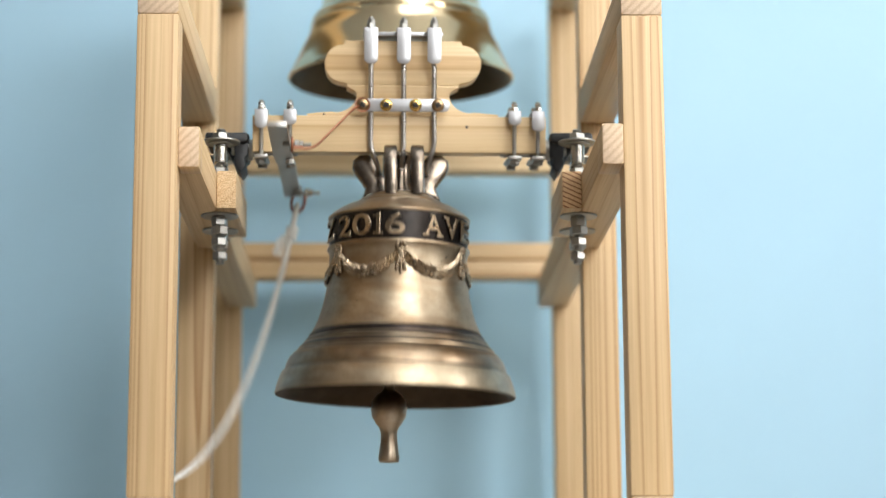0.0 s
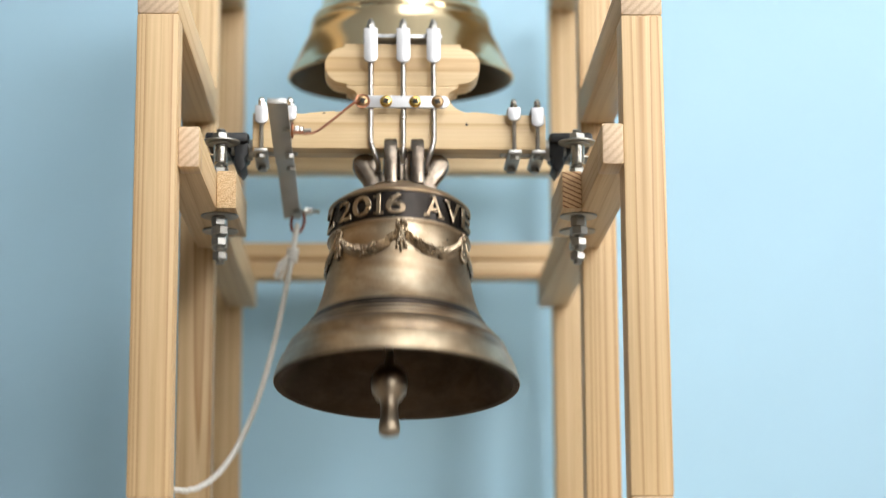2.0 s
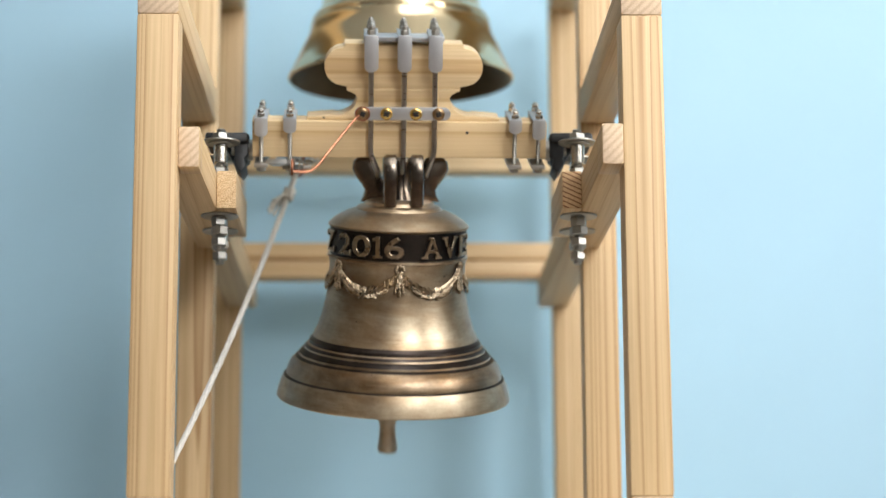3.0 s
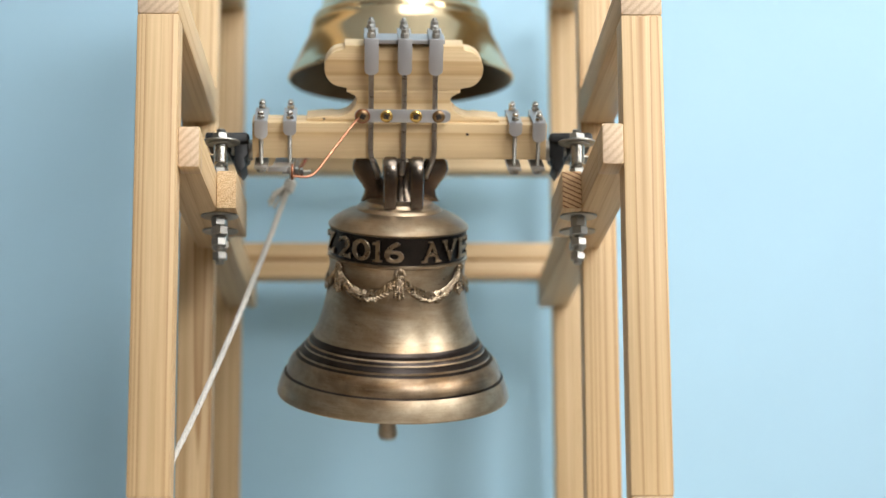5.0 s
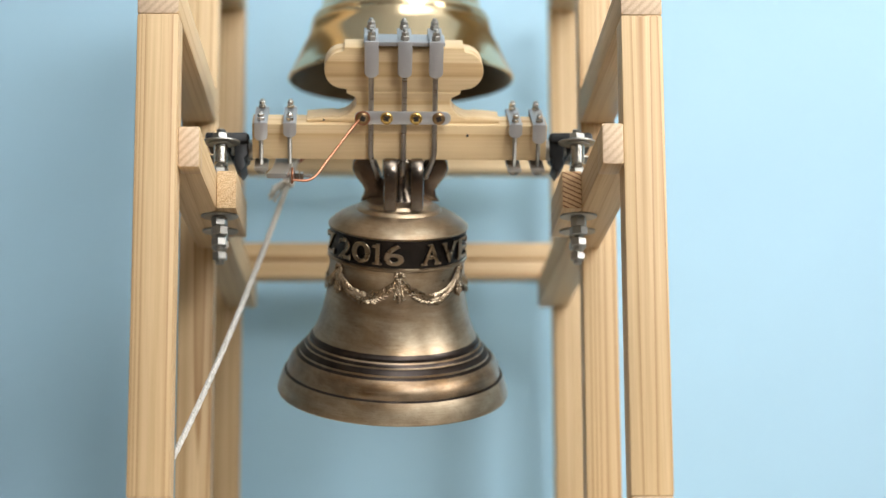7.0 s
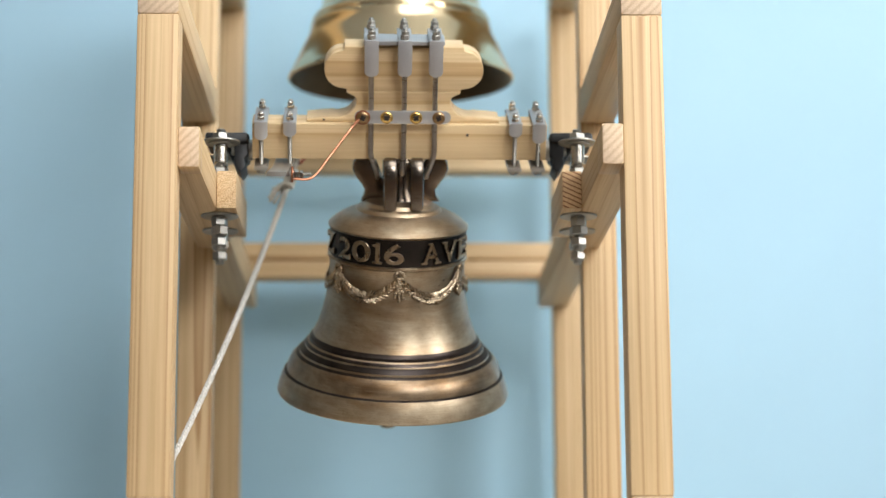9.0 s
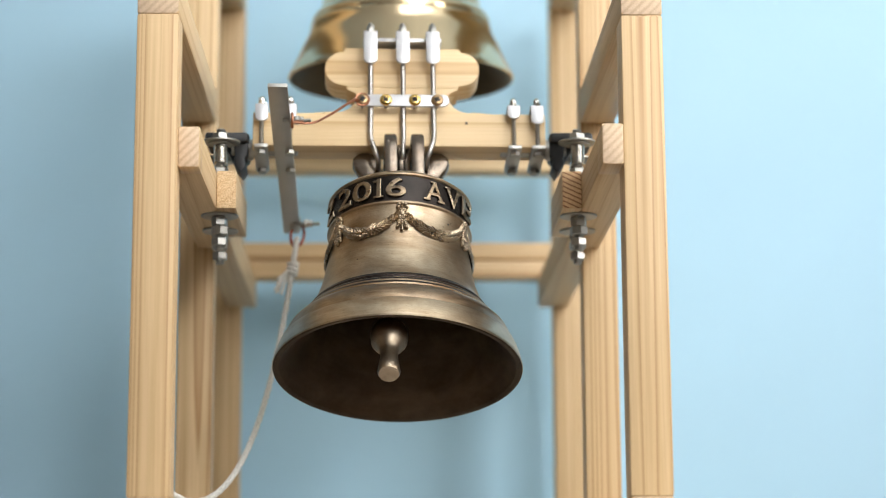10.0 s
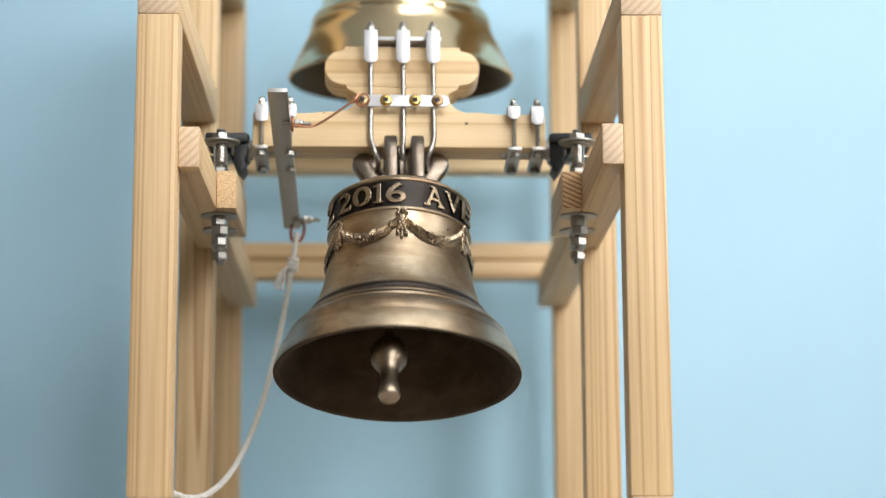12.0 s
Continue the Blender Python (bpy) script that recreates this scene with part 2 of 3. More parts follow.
X0, X1, Y0, Y1, Z1 = -2.2, 2.1, -3.0, WALL_Y, 2.9


def wall_with_window(name, m, length, height, hole, mat, label):
    """A wall along local x, 0.12 thick behind local y = 0, with one opening (x0, x1, z0, z1)."""
    bm = bmesh.new()
    x0, x1, z0, z1 = hole
    t = 0.12
    for a, b, c, d in ((0, x0, 0, height), (x1, length, 0, height), (x0, x1, 0, z0), (x0, x1, z1, height)):
        box(b - a, t, d - c, 0, pose((a + b) / 2, t / 2, (c + d) / 2), bm)
    ob = part(name, bm, mat, None, label, None, 0)
    ob.matrix_world = m
    return tagged(ob, label, "wall", "", "structure")


def window_unit(name, m, w, h, sill=True):
    """A white window: a frame of four bars, a mullion, a sill and two panes."""
    e = empty(name, m)
    tagged(e, "white-framed window with two clear panes", "window", "", "structure")
    fb = bmesh.new()
    for sx in (-1, 1):
        box(0.06, 0.07, h, 0.006, pose(sx * (w / 2 - 0.03), 0, 0), fb)
        box(w - 0.12, 0.07, 0.06, 0.006, pose(0, 0, sx * (h / 2 - 0.03)), fb)
    box(0.05, 0.06, h - 0.12, 0.006, pose(0, 0, 0), fb)
    part("window_frame", fb, WHITE, e)
    if sill:
        part("window_sill", box(w + 0.1, 0.16, 0.03, 0.006, pose(0, -0.09, -h / 2 - 0.015)), WHITE, e)
    for sx in (-1, 1):
        g = part("pane", box(w / 2 - 0.085, 0.006, h - 0.12, 0, pose(sx * (w / 4 - 0.0175), 0, 0)), GLASS, e)
        g.visible_shadow = False
    return e


def build_room():
    fl = part("floor", box(X1 - X0 + 0.3, Y1 - Y0 + 0.3, 0.1, 0, pose((X0 + X1) / 2, (Y0 + Y1) / 2, -0.05)), FLOOR, None, "", None, 0)
    tagged(fl, "plain warm brown wooden room floor", "floor", "", "structure")
    cb = bmesh.new()
    # opening added in the unseen ceiling for the overhead fill
    hx0, hx1, hy0, hy1 = -0.10, 1.50, -1.95, -0.55
    for a, b, c, d in ((X0 - 0.15, hx0, Y0 - 0.15, Y1 + 0.15), (hx1, X1 + 0.15, Y0 - 0.15, Y1 + 0.15), (hx0, hx1, Y0 - 0.15, hy0), (hx0, hx1, hy1, Y1 + 0.15)):
        box(b - a, d - c, 0.1, 0, pose((a + b) / 2, (c + d) / 2, Z1 + 0.05), cb)
    ce = part("ceiling", cb, WHITE, None, "", None, 0)
    tagged(ce, "plain white ceiling of the room", "ceiling", "", "structure")
    n = part("wall_north", box(X1 - X0 + 0.24, 0.12, Z1, 0, pose((X0 + X1) / 2, Y1 + 0.06, Z1 / 2)), WALL, None, "", None, 0)
    tagged(n, "smooth wall painted pale sky blue behind the belfry", "wall", "", "structure")
    w = part("wall_west", box(0.12, Y1 - Y0, Z1, 0, pose(X0 - 0.06, (Y0 + Y1) / 2, Z1 / 2)), ROOM, None, "", None, 0)
    tagged(w, "plain dull greyish wall of the room", "wall", "", "structure")
    wall_with_window("wall_east", Matrix.Translation((X1, Y1, 0)) @ pose(0, 0, 0, 0, 0, -90), Y1 - Y0, Z1, (Y1 + 0.55, Y1 + 1.45, 1.25, 2.75), ROOM, "plain greyish wall with a window opening")
    wall_with_window("wall_south", Matrix.Translation((X1, Y0, 0)) @ pose(0, 0, 0, 0, 0, 180), X1 - X0, Z1, (X1 - 1.90, X1 - 0.60, 1.6, 2.84), ROOM, "plain greyish wall with a window opening")
    window_unit("window_1", Matrix.Translation((X1 + 0.06, -1.0, 2.0)) @ pose(0, 0, 0, 0, 0, -90), 0.9, 1.5)
    window_unit("window_2", Matrix.Translation((1.25, Y0 - 0.06, 2.22)) @ pose(0, 0, 0, 0, 0, 180), 1.3, 1.24)
    # made-up roof window around the overhead fill
    window_unit("added_roof_window", Matrix.Translation(((hx0 + hx1) / 2, (hy0 + hy1) / 2, Z1 + 0.07)) @ pose(0, 0, 0, 90, 0, 0), hx1 - hx0, hy1 - hy0, False)


build_room()


# ---- table under the belfry ----
def build_table(top):
    e = empty("table", pose(0, 0.43, 0))
    tagged(e, "plain laminate table carrying the belfry", "table")
    part("tabletop", box(0.9, 1.1, 0.03, 0.004, pose(0, 0, top - 0.015)), TABLE, e)
    for sx in (-1, 1):
        for sy in (-1, 1):
            part("leg", box(0.05, 0.05, top - 0.03, 0.004, pose(sx * 0.4, sy * 0.5, (top - 0.03) / 2)), TABLE, e)


# ---- the wooden belfry ----
T = 0.040                     # square timbers
W_IN = 0.2119                 # inner face of the posts
Y_A, Y_B = 0.4262, 0.8499     # fronts of the middle and the rear posts
Z_FOOT = 0.826
Z_RAIL = 1.1394               # underside of the bearing rails
Z_UP = 1.2872                 # underside of the upper front rails
Z_HIGH = 1.556
BOARD = 0.0205


def timber(name, parent, centre, size, along, mat=PINE, ends=CUT_END, bevel=0.0022, label=""):
    """A squared timber; its own z runs along the grain, its two ends are cut."""
    turn = {"x": pose(0, 0, 0, 0, 90, 0), "y": pose(0, 0, 0, -90, 0, 0), "z": Matrix()}[along]
    sx, sy, sz = size
    dims = {"x": (sz, sy, sx), "y": (sx, sz, sy), "z": (sx, sy, sz)}[along]
    bm = box(*dims, bevel)
    for f in bm.faces:
        if abs(f.normal.z) > 0.9:
            f.material_index = 1
    return part(name, bm, [mat, ends], parent, label, Matrix.Translation(centre) @ turn)


def build_belfry():
    e = empty("belfry_frame", pose(0, 0, 0))
    tagged(e, "table-top belfry frame of planed unpainted pine battens", "bell frame")
    for s in (-1, 1):
        x = s * (W_IN + T / 2)
        timber("post", e, (x, T / 2, (Z_FOOT + Z_UP) / 2), (T, T, Z_UP - Z_FOOT), "z")
        for y in (Y_A, Y_B):
            timber("post", e, (x, y + T / 2, (Z_FOOT + Z_HIGH) / 2), (T, T, Z_HIGH - Z_FOOT), "z")
        timber("base_rail", e, (x, (Y_B + T) / 2, Z_FOOT - T / 2), (T, Y_B + T, T), "y")
        timber("upper_rail", e, (x, Y_A / 2, Z_UP + T / 2), (T, Y_A - 0.001, T), "y", SOFT_PINE)
        timber("high_rail", e, (x, (Y_A + Y_B + T) / 2, Z_HIGH + T / 2), (T, Y_B + T - Y_A, T), "y", SOFT_PINE)
        y0 = 0.0136 if s < 0 else -0.0019
        rail_len = Y_B + 0.011 - y0
        tongue = T + 0.001 - y0
        rail = box(T, T, rail_len - tongue, 0.002, pose(s * (T - BOARD) / 2, 0, tongue / 2))
        box(BOARD, T, tongue + 0.004, 0.002, pose(0, 0, -(rail_len - tongue) / 2 + 0.002), rail)
        for f in rail.faces:
            if abs(f.normal.z) > 0.9:
                f.material_index = 1
        part("bearing_rail", rail, [SOFT_PINE, CUT_END], e, "", Matrix.Translation((s * (W_IN - BOARD / 2), (y0 + Y_B + 0.011) / 2, Z_RAIL + T / 2)) @ pose(0, 0, 0, -90, 0, 0))
        timber("bearing_block", e, (s * (W_IN - 1.5 * BOARD - 0.0005), 0.282, Z_RAIL + T / 2), (BOARD, 0.157, T), "y", SOFT_PINE, PALE_GRAIN if s < 0 else END_GRAIN, 0.001,
               "short pine block with rough sawn end grain")
    timber("cross_rail", e, (0, Y_B + T / 2, 1.3275 + T / 2), (2 * W_IN - 0.001, T, T), "x", YOKE_WOOD)
    timber("cross_rail", e, (0, Y_B + 0.02, 1.2160), (2 * (W_IN + T), 0.038, 0.0235), "x")
    timber("cross_rail", e, (0, Y_B + 0.012, 1.1895), (2 * (W_IN + T), 0.038, 0.0235), "x")
    timber("cross_rail", e, (0, Y_B + T / 2, Z_FOOT - T / 2), (2 * W_IN - 0.002, T, T), "x")
    return e


build_table(Z_FOOT - T)
build_belfry()

PIVOT = Vector((0.0, 0.282, 1.2204))


def build_bearing(s):
    """A black bearing held up on two zinc bolts above its block."""
    xb = s * (W_IN - 1.05 * BOARD)
    e = empty("bearing", pose(xb, PIVOT.y, Z_RAIL + T))
    tagged(e, "black cast bearing bolted on zinc studs to the pine block", "bearing", "bearings of the swinging bell")
    up = PIVOT.z - (Z_RAIL + T)
    sx = -s
    b = bmesh.new()
    box(0.046, 0.060, 0.011, 0.003, pose(sx * 0.0045, 0.004, up + 0.0085), b)
    web = [(0.0275, 0.014), (0.0275, -0.009), (0.0235, -0.013), (0.0250, -0.022), (0.0195, -0.029), (0.0125, -0.020), (0.0125, -0.005), (0.0110, 0.014)]
    slab([(sx * x, z) for x, z in web], 0.044, 0.0018, b, pose(0, 0.004, up))
    slab([(sx * x, z) for x, z in ((0.0120, 0.004), (0.0120, -0.018), (0.0010, 0.004))], 0.008, 0.0012, b, pose(0, 0.006, up))
    rod(0.0150, 0.011, 28, 0.002, b, pose(sx * 0.0205, 0.002, up, 0, 90, 0))
    part("housing", b, BLACK, e)
    part("bearing_race", turned([(0.0062, -0.006), (0.011, -0.006), (0.0115, -0.004), (0.0115, 0.006), (0.0062, 0.006)], 32, True, None,
                                pose(sx * 0.0255, 0, up, 0, 90, 0)), STEEL, e)
    for dy, dx in ((-0.042, 0.0), (0.040, s * 0.006)):
        part("stud", bolt_rod(0.0050, 0.115, 0.0013, None, pose(dx, dy, up - 0.045)), STEEL, e, "threaded zinc stud")
        part("washer", washer(0.0205, 0.005, 0.0022, None, pose(dx, dy, up - 0.0015)), STEEL, e)
        part("spacer", bolt_rod(0.0078, up - 0.0165, 0.0016, None, pose(dx, dy, (up + 0.0105) / 2 + 0.0020)), ZINC, e, "bright threaded zinc sleeve")
        part("washer", washer(0.0135, 0.005, 0.0020, None, pose(dx, dy, up - 0.0038)), STEEL, e)
        part("nut", hexagon(0.0155, 0.0085, None, pose(dx, dy, up + 0.004, 0, 0, 20)), STEEL, e)
        part("nut", hexagon(0.0150, 0.0090, None, pose(dx, dy, 0.0065, 0, 0, 5)), STEEL, e)
        part("washer", washer(0.0110, 0.005, 0.0020, None, pose(dx, dy, 0.0010)), STEEL, e)
        part("washer", washer(0.0198, 0.005, 0.0022, None, pose(dx, dy, -T - 0.0011)), STEEL, e)
        part("nut", hexagon(0.0150, 0.0100, None, pose(dx, dy, -T - 0.0072, 0, 0, 12)), STEEL, e)
        part("nut", hexagon(0.0165, 0.0095, None, pose(dx, dy, -T - 0.0170, 0, 0, 40)), STEEL, e)
        part("cap_nut", hexagon(0.0150, 0.0085, None, pose(dx, dy, -T - 0.0290, 0, 0, 25)), STEEL, e)
        part("stud_end", bolt_rod(0.0048, 0.018, 0.0013, None, pose(dx, dy, -T - 0.0290)), STEEL, e)
    return e


build_bearing(-1)
build_bearing(1)

# ---- the swinging bell ----
BELL_X, BELL_Y = 0.0014, -0.0095
SWING = empty("swinging_bell", Matrix.Translation(PIVOT))
tagged(SWING, "small brown bronze bell with a raised inscription on its pine yoke", "bell")
LEAN = pose(0, 0, 0, 6.5, 0, 0)        # the yoke leans a little towards the front of the bell
YT = 0.036

PROFILE = [(0.0001, -0.0520), (0.0301, -0.0525), (0.0362, -0.0545), (0.0390, -0.0580), (0.0431, -0.0592), (0.0457, -0.0608), (0.0471, -0.0632), (0.0510, -0.0640),
           (0.0574, -0.0664), (0.0644, -0.0700), (0.0704, -0.0742), (0.0747, -0.0780), (0.0763, -0.0795), (0.0763, -0.0812), (0.0746, -0.0822), (0.0744, -0.1118),
           (0.0763, -0.1128), (0.0766, -0.1150), (0.0750, -0.1166), (0.0739, -0.1220), (0.0741, -0.1350), (0.0752, -0.1500), (0.0774, -0.1640), (0.0807, -0.1790),
           (0.0853, -0.1930), (0.0903, -0.2035), (0.0926, -0.2068), (0.0936, -0.2075), (0.0943, -0.2105), (0.0962, -0.2120), (0.0987, -0.2150), (0.0991, -0.2168),
           (0.1013, -0.2182), (0.1046, -0.2218), (0.1050, -0.2240), (0.1085, -0.2262), (0.1137, -0.2318), (0.1166, -0.2380), (0.1179, -0.2432), (0.1181, -0.2452),
           (0.1210, -0.2468), (0.1237, -0.2528), (0.1265, -0.2618), (0.1281, -0.2688), (0.1275, -0.2704), (0.1252, -0.2709)]
INNER = [(0.1252, -0.2709), (0.1210, -0.2698), (0.1118, -0.2560), (0.1085, -0.2535), (0.1030, -0.2400), (0.0930, -0.2220), (0.0850, -0.2060), (0.0770, -0.1840), (0.0700, -0.1600),
         (0.0660, -0.1300), (0.0645, -0.0950), (0.0600, -0.0820), (0.0400, -0.0720), (0.0001, -0.0680)]


def outer_radius(z):
    for (r0, z0), (r1, z1) in zip(PROFILE[1:], PROFILE[2:]):
        if z1 <= z <= z0 and z0 > z1:
            return r0 + (r1 - r0) * (z0 - z) / (z0 - z1)
    return 0.075


def on_bell(angle, z, out=0.0):
    """A point on the bell's skin; angle 0 faces the front, positive towards +x."""
    r = outer_radius(z) + out
    return Vector((math.sin(angle) * r, -math.cos(angle) * r, z))


BELL_AT = Matrix.Translation((BELL_X, BELL_Y, 0)) @ pose(0, 0, 0, 0, 1.25, 0)


def build_bell_body():
    bm = turned(PROFILE, 128)
    for f in bm.faces:
        c = f.calc_center_median()
        r = math.hypot(c.x, c.y)
        if -0.1118 < c.z < -0.0822 and r > 0.06:
            f.material_index = 1
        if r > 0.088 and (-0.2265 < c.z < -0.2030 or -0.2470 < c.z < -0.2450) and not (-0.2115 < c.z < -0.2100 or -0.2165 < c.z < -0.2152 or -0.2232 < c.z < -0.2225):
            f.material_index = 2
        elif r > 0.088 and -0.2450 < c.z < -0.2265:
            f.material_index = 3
        # the lip's underside takes the much darker bronze of the inside
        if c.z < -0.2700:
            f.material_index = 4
    body = part("bell_body", bm, [BRONZE, PATINA, GROOVE, STAINED, INSIDE], SWING, "brown patinated bronze with a black inscription band", BELL_AT, 0.5)
    part("bell_inside", turned(INNER, 96), INSIDE, body, "dark brown inside of the bell")
    return body


# serif bars of a letter: middle and size across and up, as shares of its box
SERIFS = {"1": [(0.45, 0.05, 2.3, 0.10), (-0.25, 0.86, 1.1, 0.11)], "A": [(0.10, 0.05, 0.36, 0.10), (0.88, 0.05, 0.40, 0.10), (0.42, 0.96, 0.30, 0.08)],
          "V": [(0.11, 0.95, 0.38, 0.10), (0.90, 0.95, 0.34, 0.10)], "E": [(0.10, 0.05, 0.30, 0.10), (0.10, 0.95, 0.30, 0.10), (0.95, 0.15, 0.12, 0.24), (0.95, 0.85, 0.12, 0.24)],
          "2": [(0.93, 0.13, 0.14, 0.26)], "Z": [(0.93, 0.15, 0.14, 0.28), (0.07, 0.85, 0.14, 0.28)]}


def raised_letter(sign, start, end, zmid, height, parent):
    """One raised slab-serif letter wrapped round the bell between two angles (degrees)."""
    cu = bpy.data.curves.new("letter", "FONT")
    cu.body, cu.size, cu.extrude, cu.bevel_depth, cu.bevel_resolution = sign, 1.0, 0.03, 0.022, 2
    cu.offset = -0.006
    tmp = bpy.data.objects.new("letter", cu)
    scene.collection.objects.link(tmp)
    me = bpy.data.meshes.new_from_object(tmp.evaluated_get(bpy.context.evaluated_depsgraph_get()))
    bpy.data.objects.remove(tmp)
    bm = bmesh.new()
    bm.from_mesh(me)
    bpy.data.meshes.remove(me)

    def span(k):
        v = [q.co[k] for q in bm.verts]
        return min(v), max(v)
    (lo, hi), (b, t), (d0, d1) = span(0), span(1), span(2)
    for x, y, w, h in SERIFS.get(sign, []):
        box(w * (hi - lo), h * (t - b), d1 - d0, 0.018, pose(lo + x * (hi - lo), b + y * (t - b), (d0 + d1) / 2), bm)
    lo, hi = span(0)
    for f in bm.faces:
        f.material_index = 1 if f.calc_center_median().z < d0 + 0.62 * (d1 - d0) else 0
    rnd = random.Random(ord(sign))
    for v in bm.verts:
        a = radians(start + (end - start) * (v.co.x - lo) / (hi - lo))
        z = zmid + height * ((v.co.y - b) / (t - b) - 0.5) + rnd.uniform(-1, 1) * 0.00012
        r = 0.0740 + 0.0034 * (v.co.z - d0) / (d1 - d0) + rnd.uniform(-1, 1) * 0.00012
        v.co = (math.sin(a) * r, -math.cos(a) * r, z)
    part("letter", bm, [RELIEF, PATINA], parent, "raised bronze letter with slab serifs", None, 0.5)


def lump(bm, at, size, seed):
    rnd = random.Random(seed)
    b2 = bmesh.new()
    bmesh.ops.create_icosphere(b2, subdivisions=2, radius=1)
    s = Vector([size * rnd.uniform(0.75, 1.25) for _ in range(3)])
    for v in b2.verts:
        v.co = Vector((v.co.x * s.x, v.co.y * s.y, v.co.z * s.z)) * rnd.uniform(0.85, 1.15)
    return join(bm, b2, Matrix.Translation(at) @ Euler([rnd.uniform(0, 3) for _ in range(3)]).to_matrix().to_4x4())


def leaf(bm, a, z, turn, length, wide):
    """A small pointed cast leaf lying on the bell's skin, its rib standing up."""
    at = on_bell(a, z, 0.0010)
    right = Vector((math.cos(a), math.sin(a), 0))
    up = Vector((0, 0, 1))
    out = Vector((math.sin(a), -math.cos(a), 0))
    u = right * math.cos(turn) + up * math.sin(turn)
    w = up * math.cos(turn) - right * math.sin(turn)
    rib = [bm.verts.new(at + u * (length * k) + out * h) for k, h in ((-1.0, 0.0), (-0.2, 0.0030), (0.45, 0.0027), (1.0, 0.0014))]
    for sgn in (-1, 1):
        edge = [bm.verts.new(at + u * (length * k) + w * (sgn * wide * q) + out * 0.0002) for k, q in ((-0.35, 0.9), (0.25, 1.0))]
        bm.faces.new((rib[0], rib[1], edge[0]))
        bm.faces.new((rib[1], rib[2], edge[1], edge[0]))
        bm.faces.new((rib[2], rib[3], edge[1]))


def build_garland(body):
    step = 58.0
    rnd = random.Random(4)
    for k in range(6):
        a0 = 0.5 + (k - 3) * 60.0 if k not in (2, 3) else (0.5 - step if k == 2 else 0.5)
        a1 = a0 + (step if k in (2, 3) else 60.0)
        bm, core = bmesh.new(), []
        n = 24
        for i in range(n + 1):
            t = i / n
            a = radians(a0 + (a1 - a0) * t)
            z = -0.1215 - 0.0250 * (1 - (2 * t - 1) ** 2) ** 0.8
            fat = 0.0030 + 0.0022 * (1 - (2 * t - 1) ** 2)
            core.append(on_bell(a, z, -0.0002))
            for j in (-1, 0, 1):
                lean = math.atan2(-0.0250 * 4 * (1 - 2 * t), 0.0750 * radians(a1 - a0))
                leaf(bm, a + rnd.uniform(-0.012, 0.012), z + j * fat * 0.62 + rnd.uniform(-1, 1) * 0.0005, lean + (math.pi if t < 0.5 else 0) + (0.65 * j if t > 0.5 else -0.65 * j) + rnd.uniform(-0.25, 0.25),
                     fat * rnd.uniform(0.95, 1.25), fat * rnd.uniform(0.50, 0.70))
        # a dark core colours in both patina and shade between the leaves
        shade = bmesh.new()
        tube(core, [0.0021 + 0.0013 * (1 - (2 * i / n - 1) ** 2) for i in range(n + 1)], 8, shade)
        for f in shade.faces:
            f.material_index = 1
        join(bm, shade)
        part("garland", bm, [RELIEF, PATINA], body, "raised garland of leaves", None, 0.25)
        bm = bmesh.new()
        a = radians(a0)
        for q in range(8):
            f = 2 * math.pi * q / 8
            lump(bm, on_bell(a + 0.055 * math.cos(f), -0.1205 + 0.0042 * math.sin(f), 0.0020), 0.0022, 700 + 10 * k + q)
        for q in range(9):
            for w in (-1, 0, 1):
                lump(bm, on_bell(a + w * (0.012 + 0.0055 * q), -0.1265 - 0.0026 * q + (0.003 if w else 0), 0.0020), 0.0026 - 0.00008 * q, 900 + 40 * k + 3 * q + w)
        part("tassel", bm, RELIEF, body, "raised bow with hanging tails", None, 0.9)


def build_crown():
    """The bell's canons: two loops in front, two behind, and a broad ear at each end."""
    at = Matrix.Translation((BELL_X, BELL_Y, 0))
    bm = turned([(0.0, -0.006), (0.012, -0.006), (0.014, -0.010), (0.011, -0.020), (0.012, -0.040), (0.018, -0.0535), (0.0, -0.0535)], 24)
    part("crown_stem", bm, CROWN, SWING, "", at)
    for x in (-0.0118, 0.0168):
        for s in (-1, 1):
            line = [Vector((y, z)) for y, z, _ in smooth_line([(0.0340, -0.057, 0), (0.0350, -0.043, 0), (0.0350, -0.026, 0), (0.0320, -0.0125, 0), (0.0245, -0.0068, 0), (0.0150, -0.0140, 0)], 5)]
            wide = []
            for i, p in enumerate(line):
                d = (line[min(i + 1, len(line) - 1)] - line[max(i - 1, 0)]).normalized()
                wide.append((p, Vector((d.y, -d.x)) * 0.0048))
            ring = [p + o for p, o in wide] + [p - o for p, o in reversed(wide)]
            bm = slab([(s * q.x, q.y) for q in ring], 0.0142, 0.0026)
            bm.transform(Matrix.Translation((x, 0, 0)) @ pose(0, 0, 0, 0, 0, 90))
            part("crown_loop", bm, CROWN, SWING, "dark bronze crown loop", at)
    for s in (-1, 1):
        ear = [(0.010, -0.0560), (0.0405, -0.0560), (0.0375, -0.0490), (0.0365, -0.0430), (0.0400, -0.0365), (0.0460, -0.0285), (0.0495, -0.0205), (0.0485, -0.0125),
               (0.0425, -0.0068), (0.0345, -0.0060), (0.0275, -0.0090), (0.0235, -0.0180), (0.0200, -0.0290), (0.0100, -0.0380)]
        bm = slab([(s * (x * 1.06 if x > 0.03 else x), z) for x, z in ear], 0.0150, 0.0036)
        part("crown_loop", bm, CROWN, SWING, "broad dark bronze crown ear", at @ Matrix.Translation((0, 0.0105, 0)))


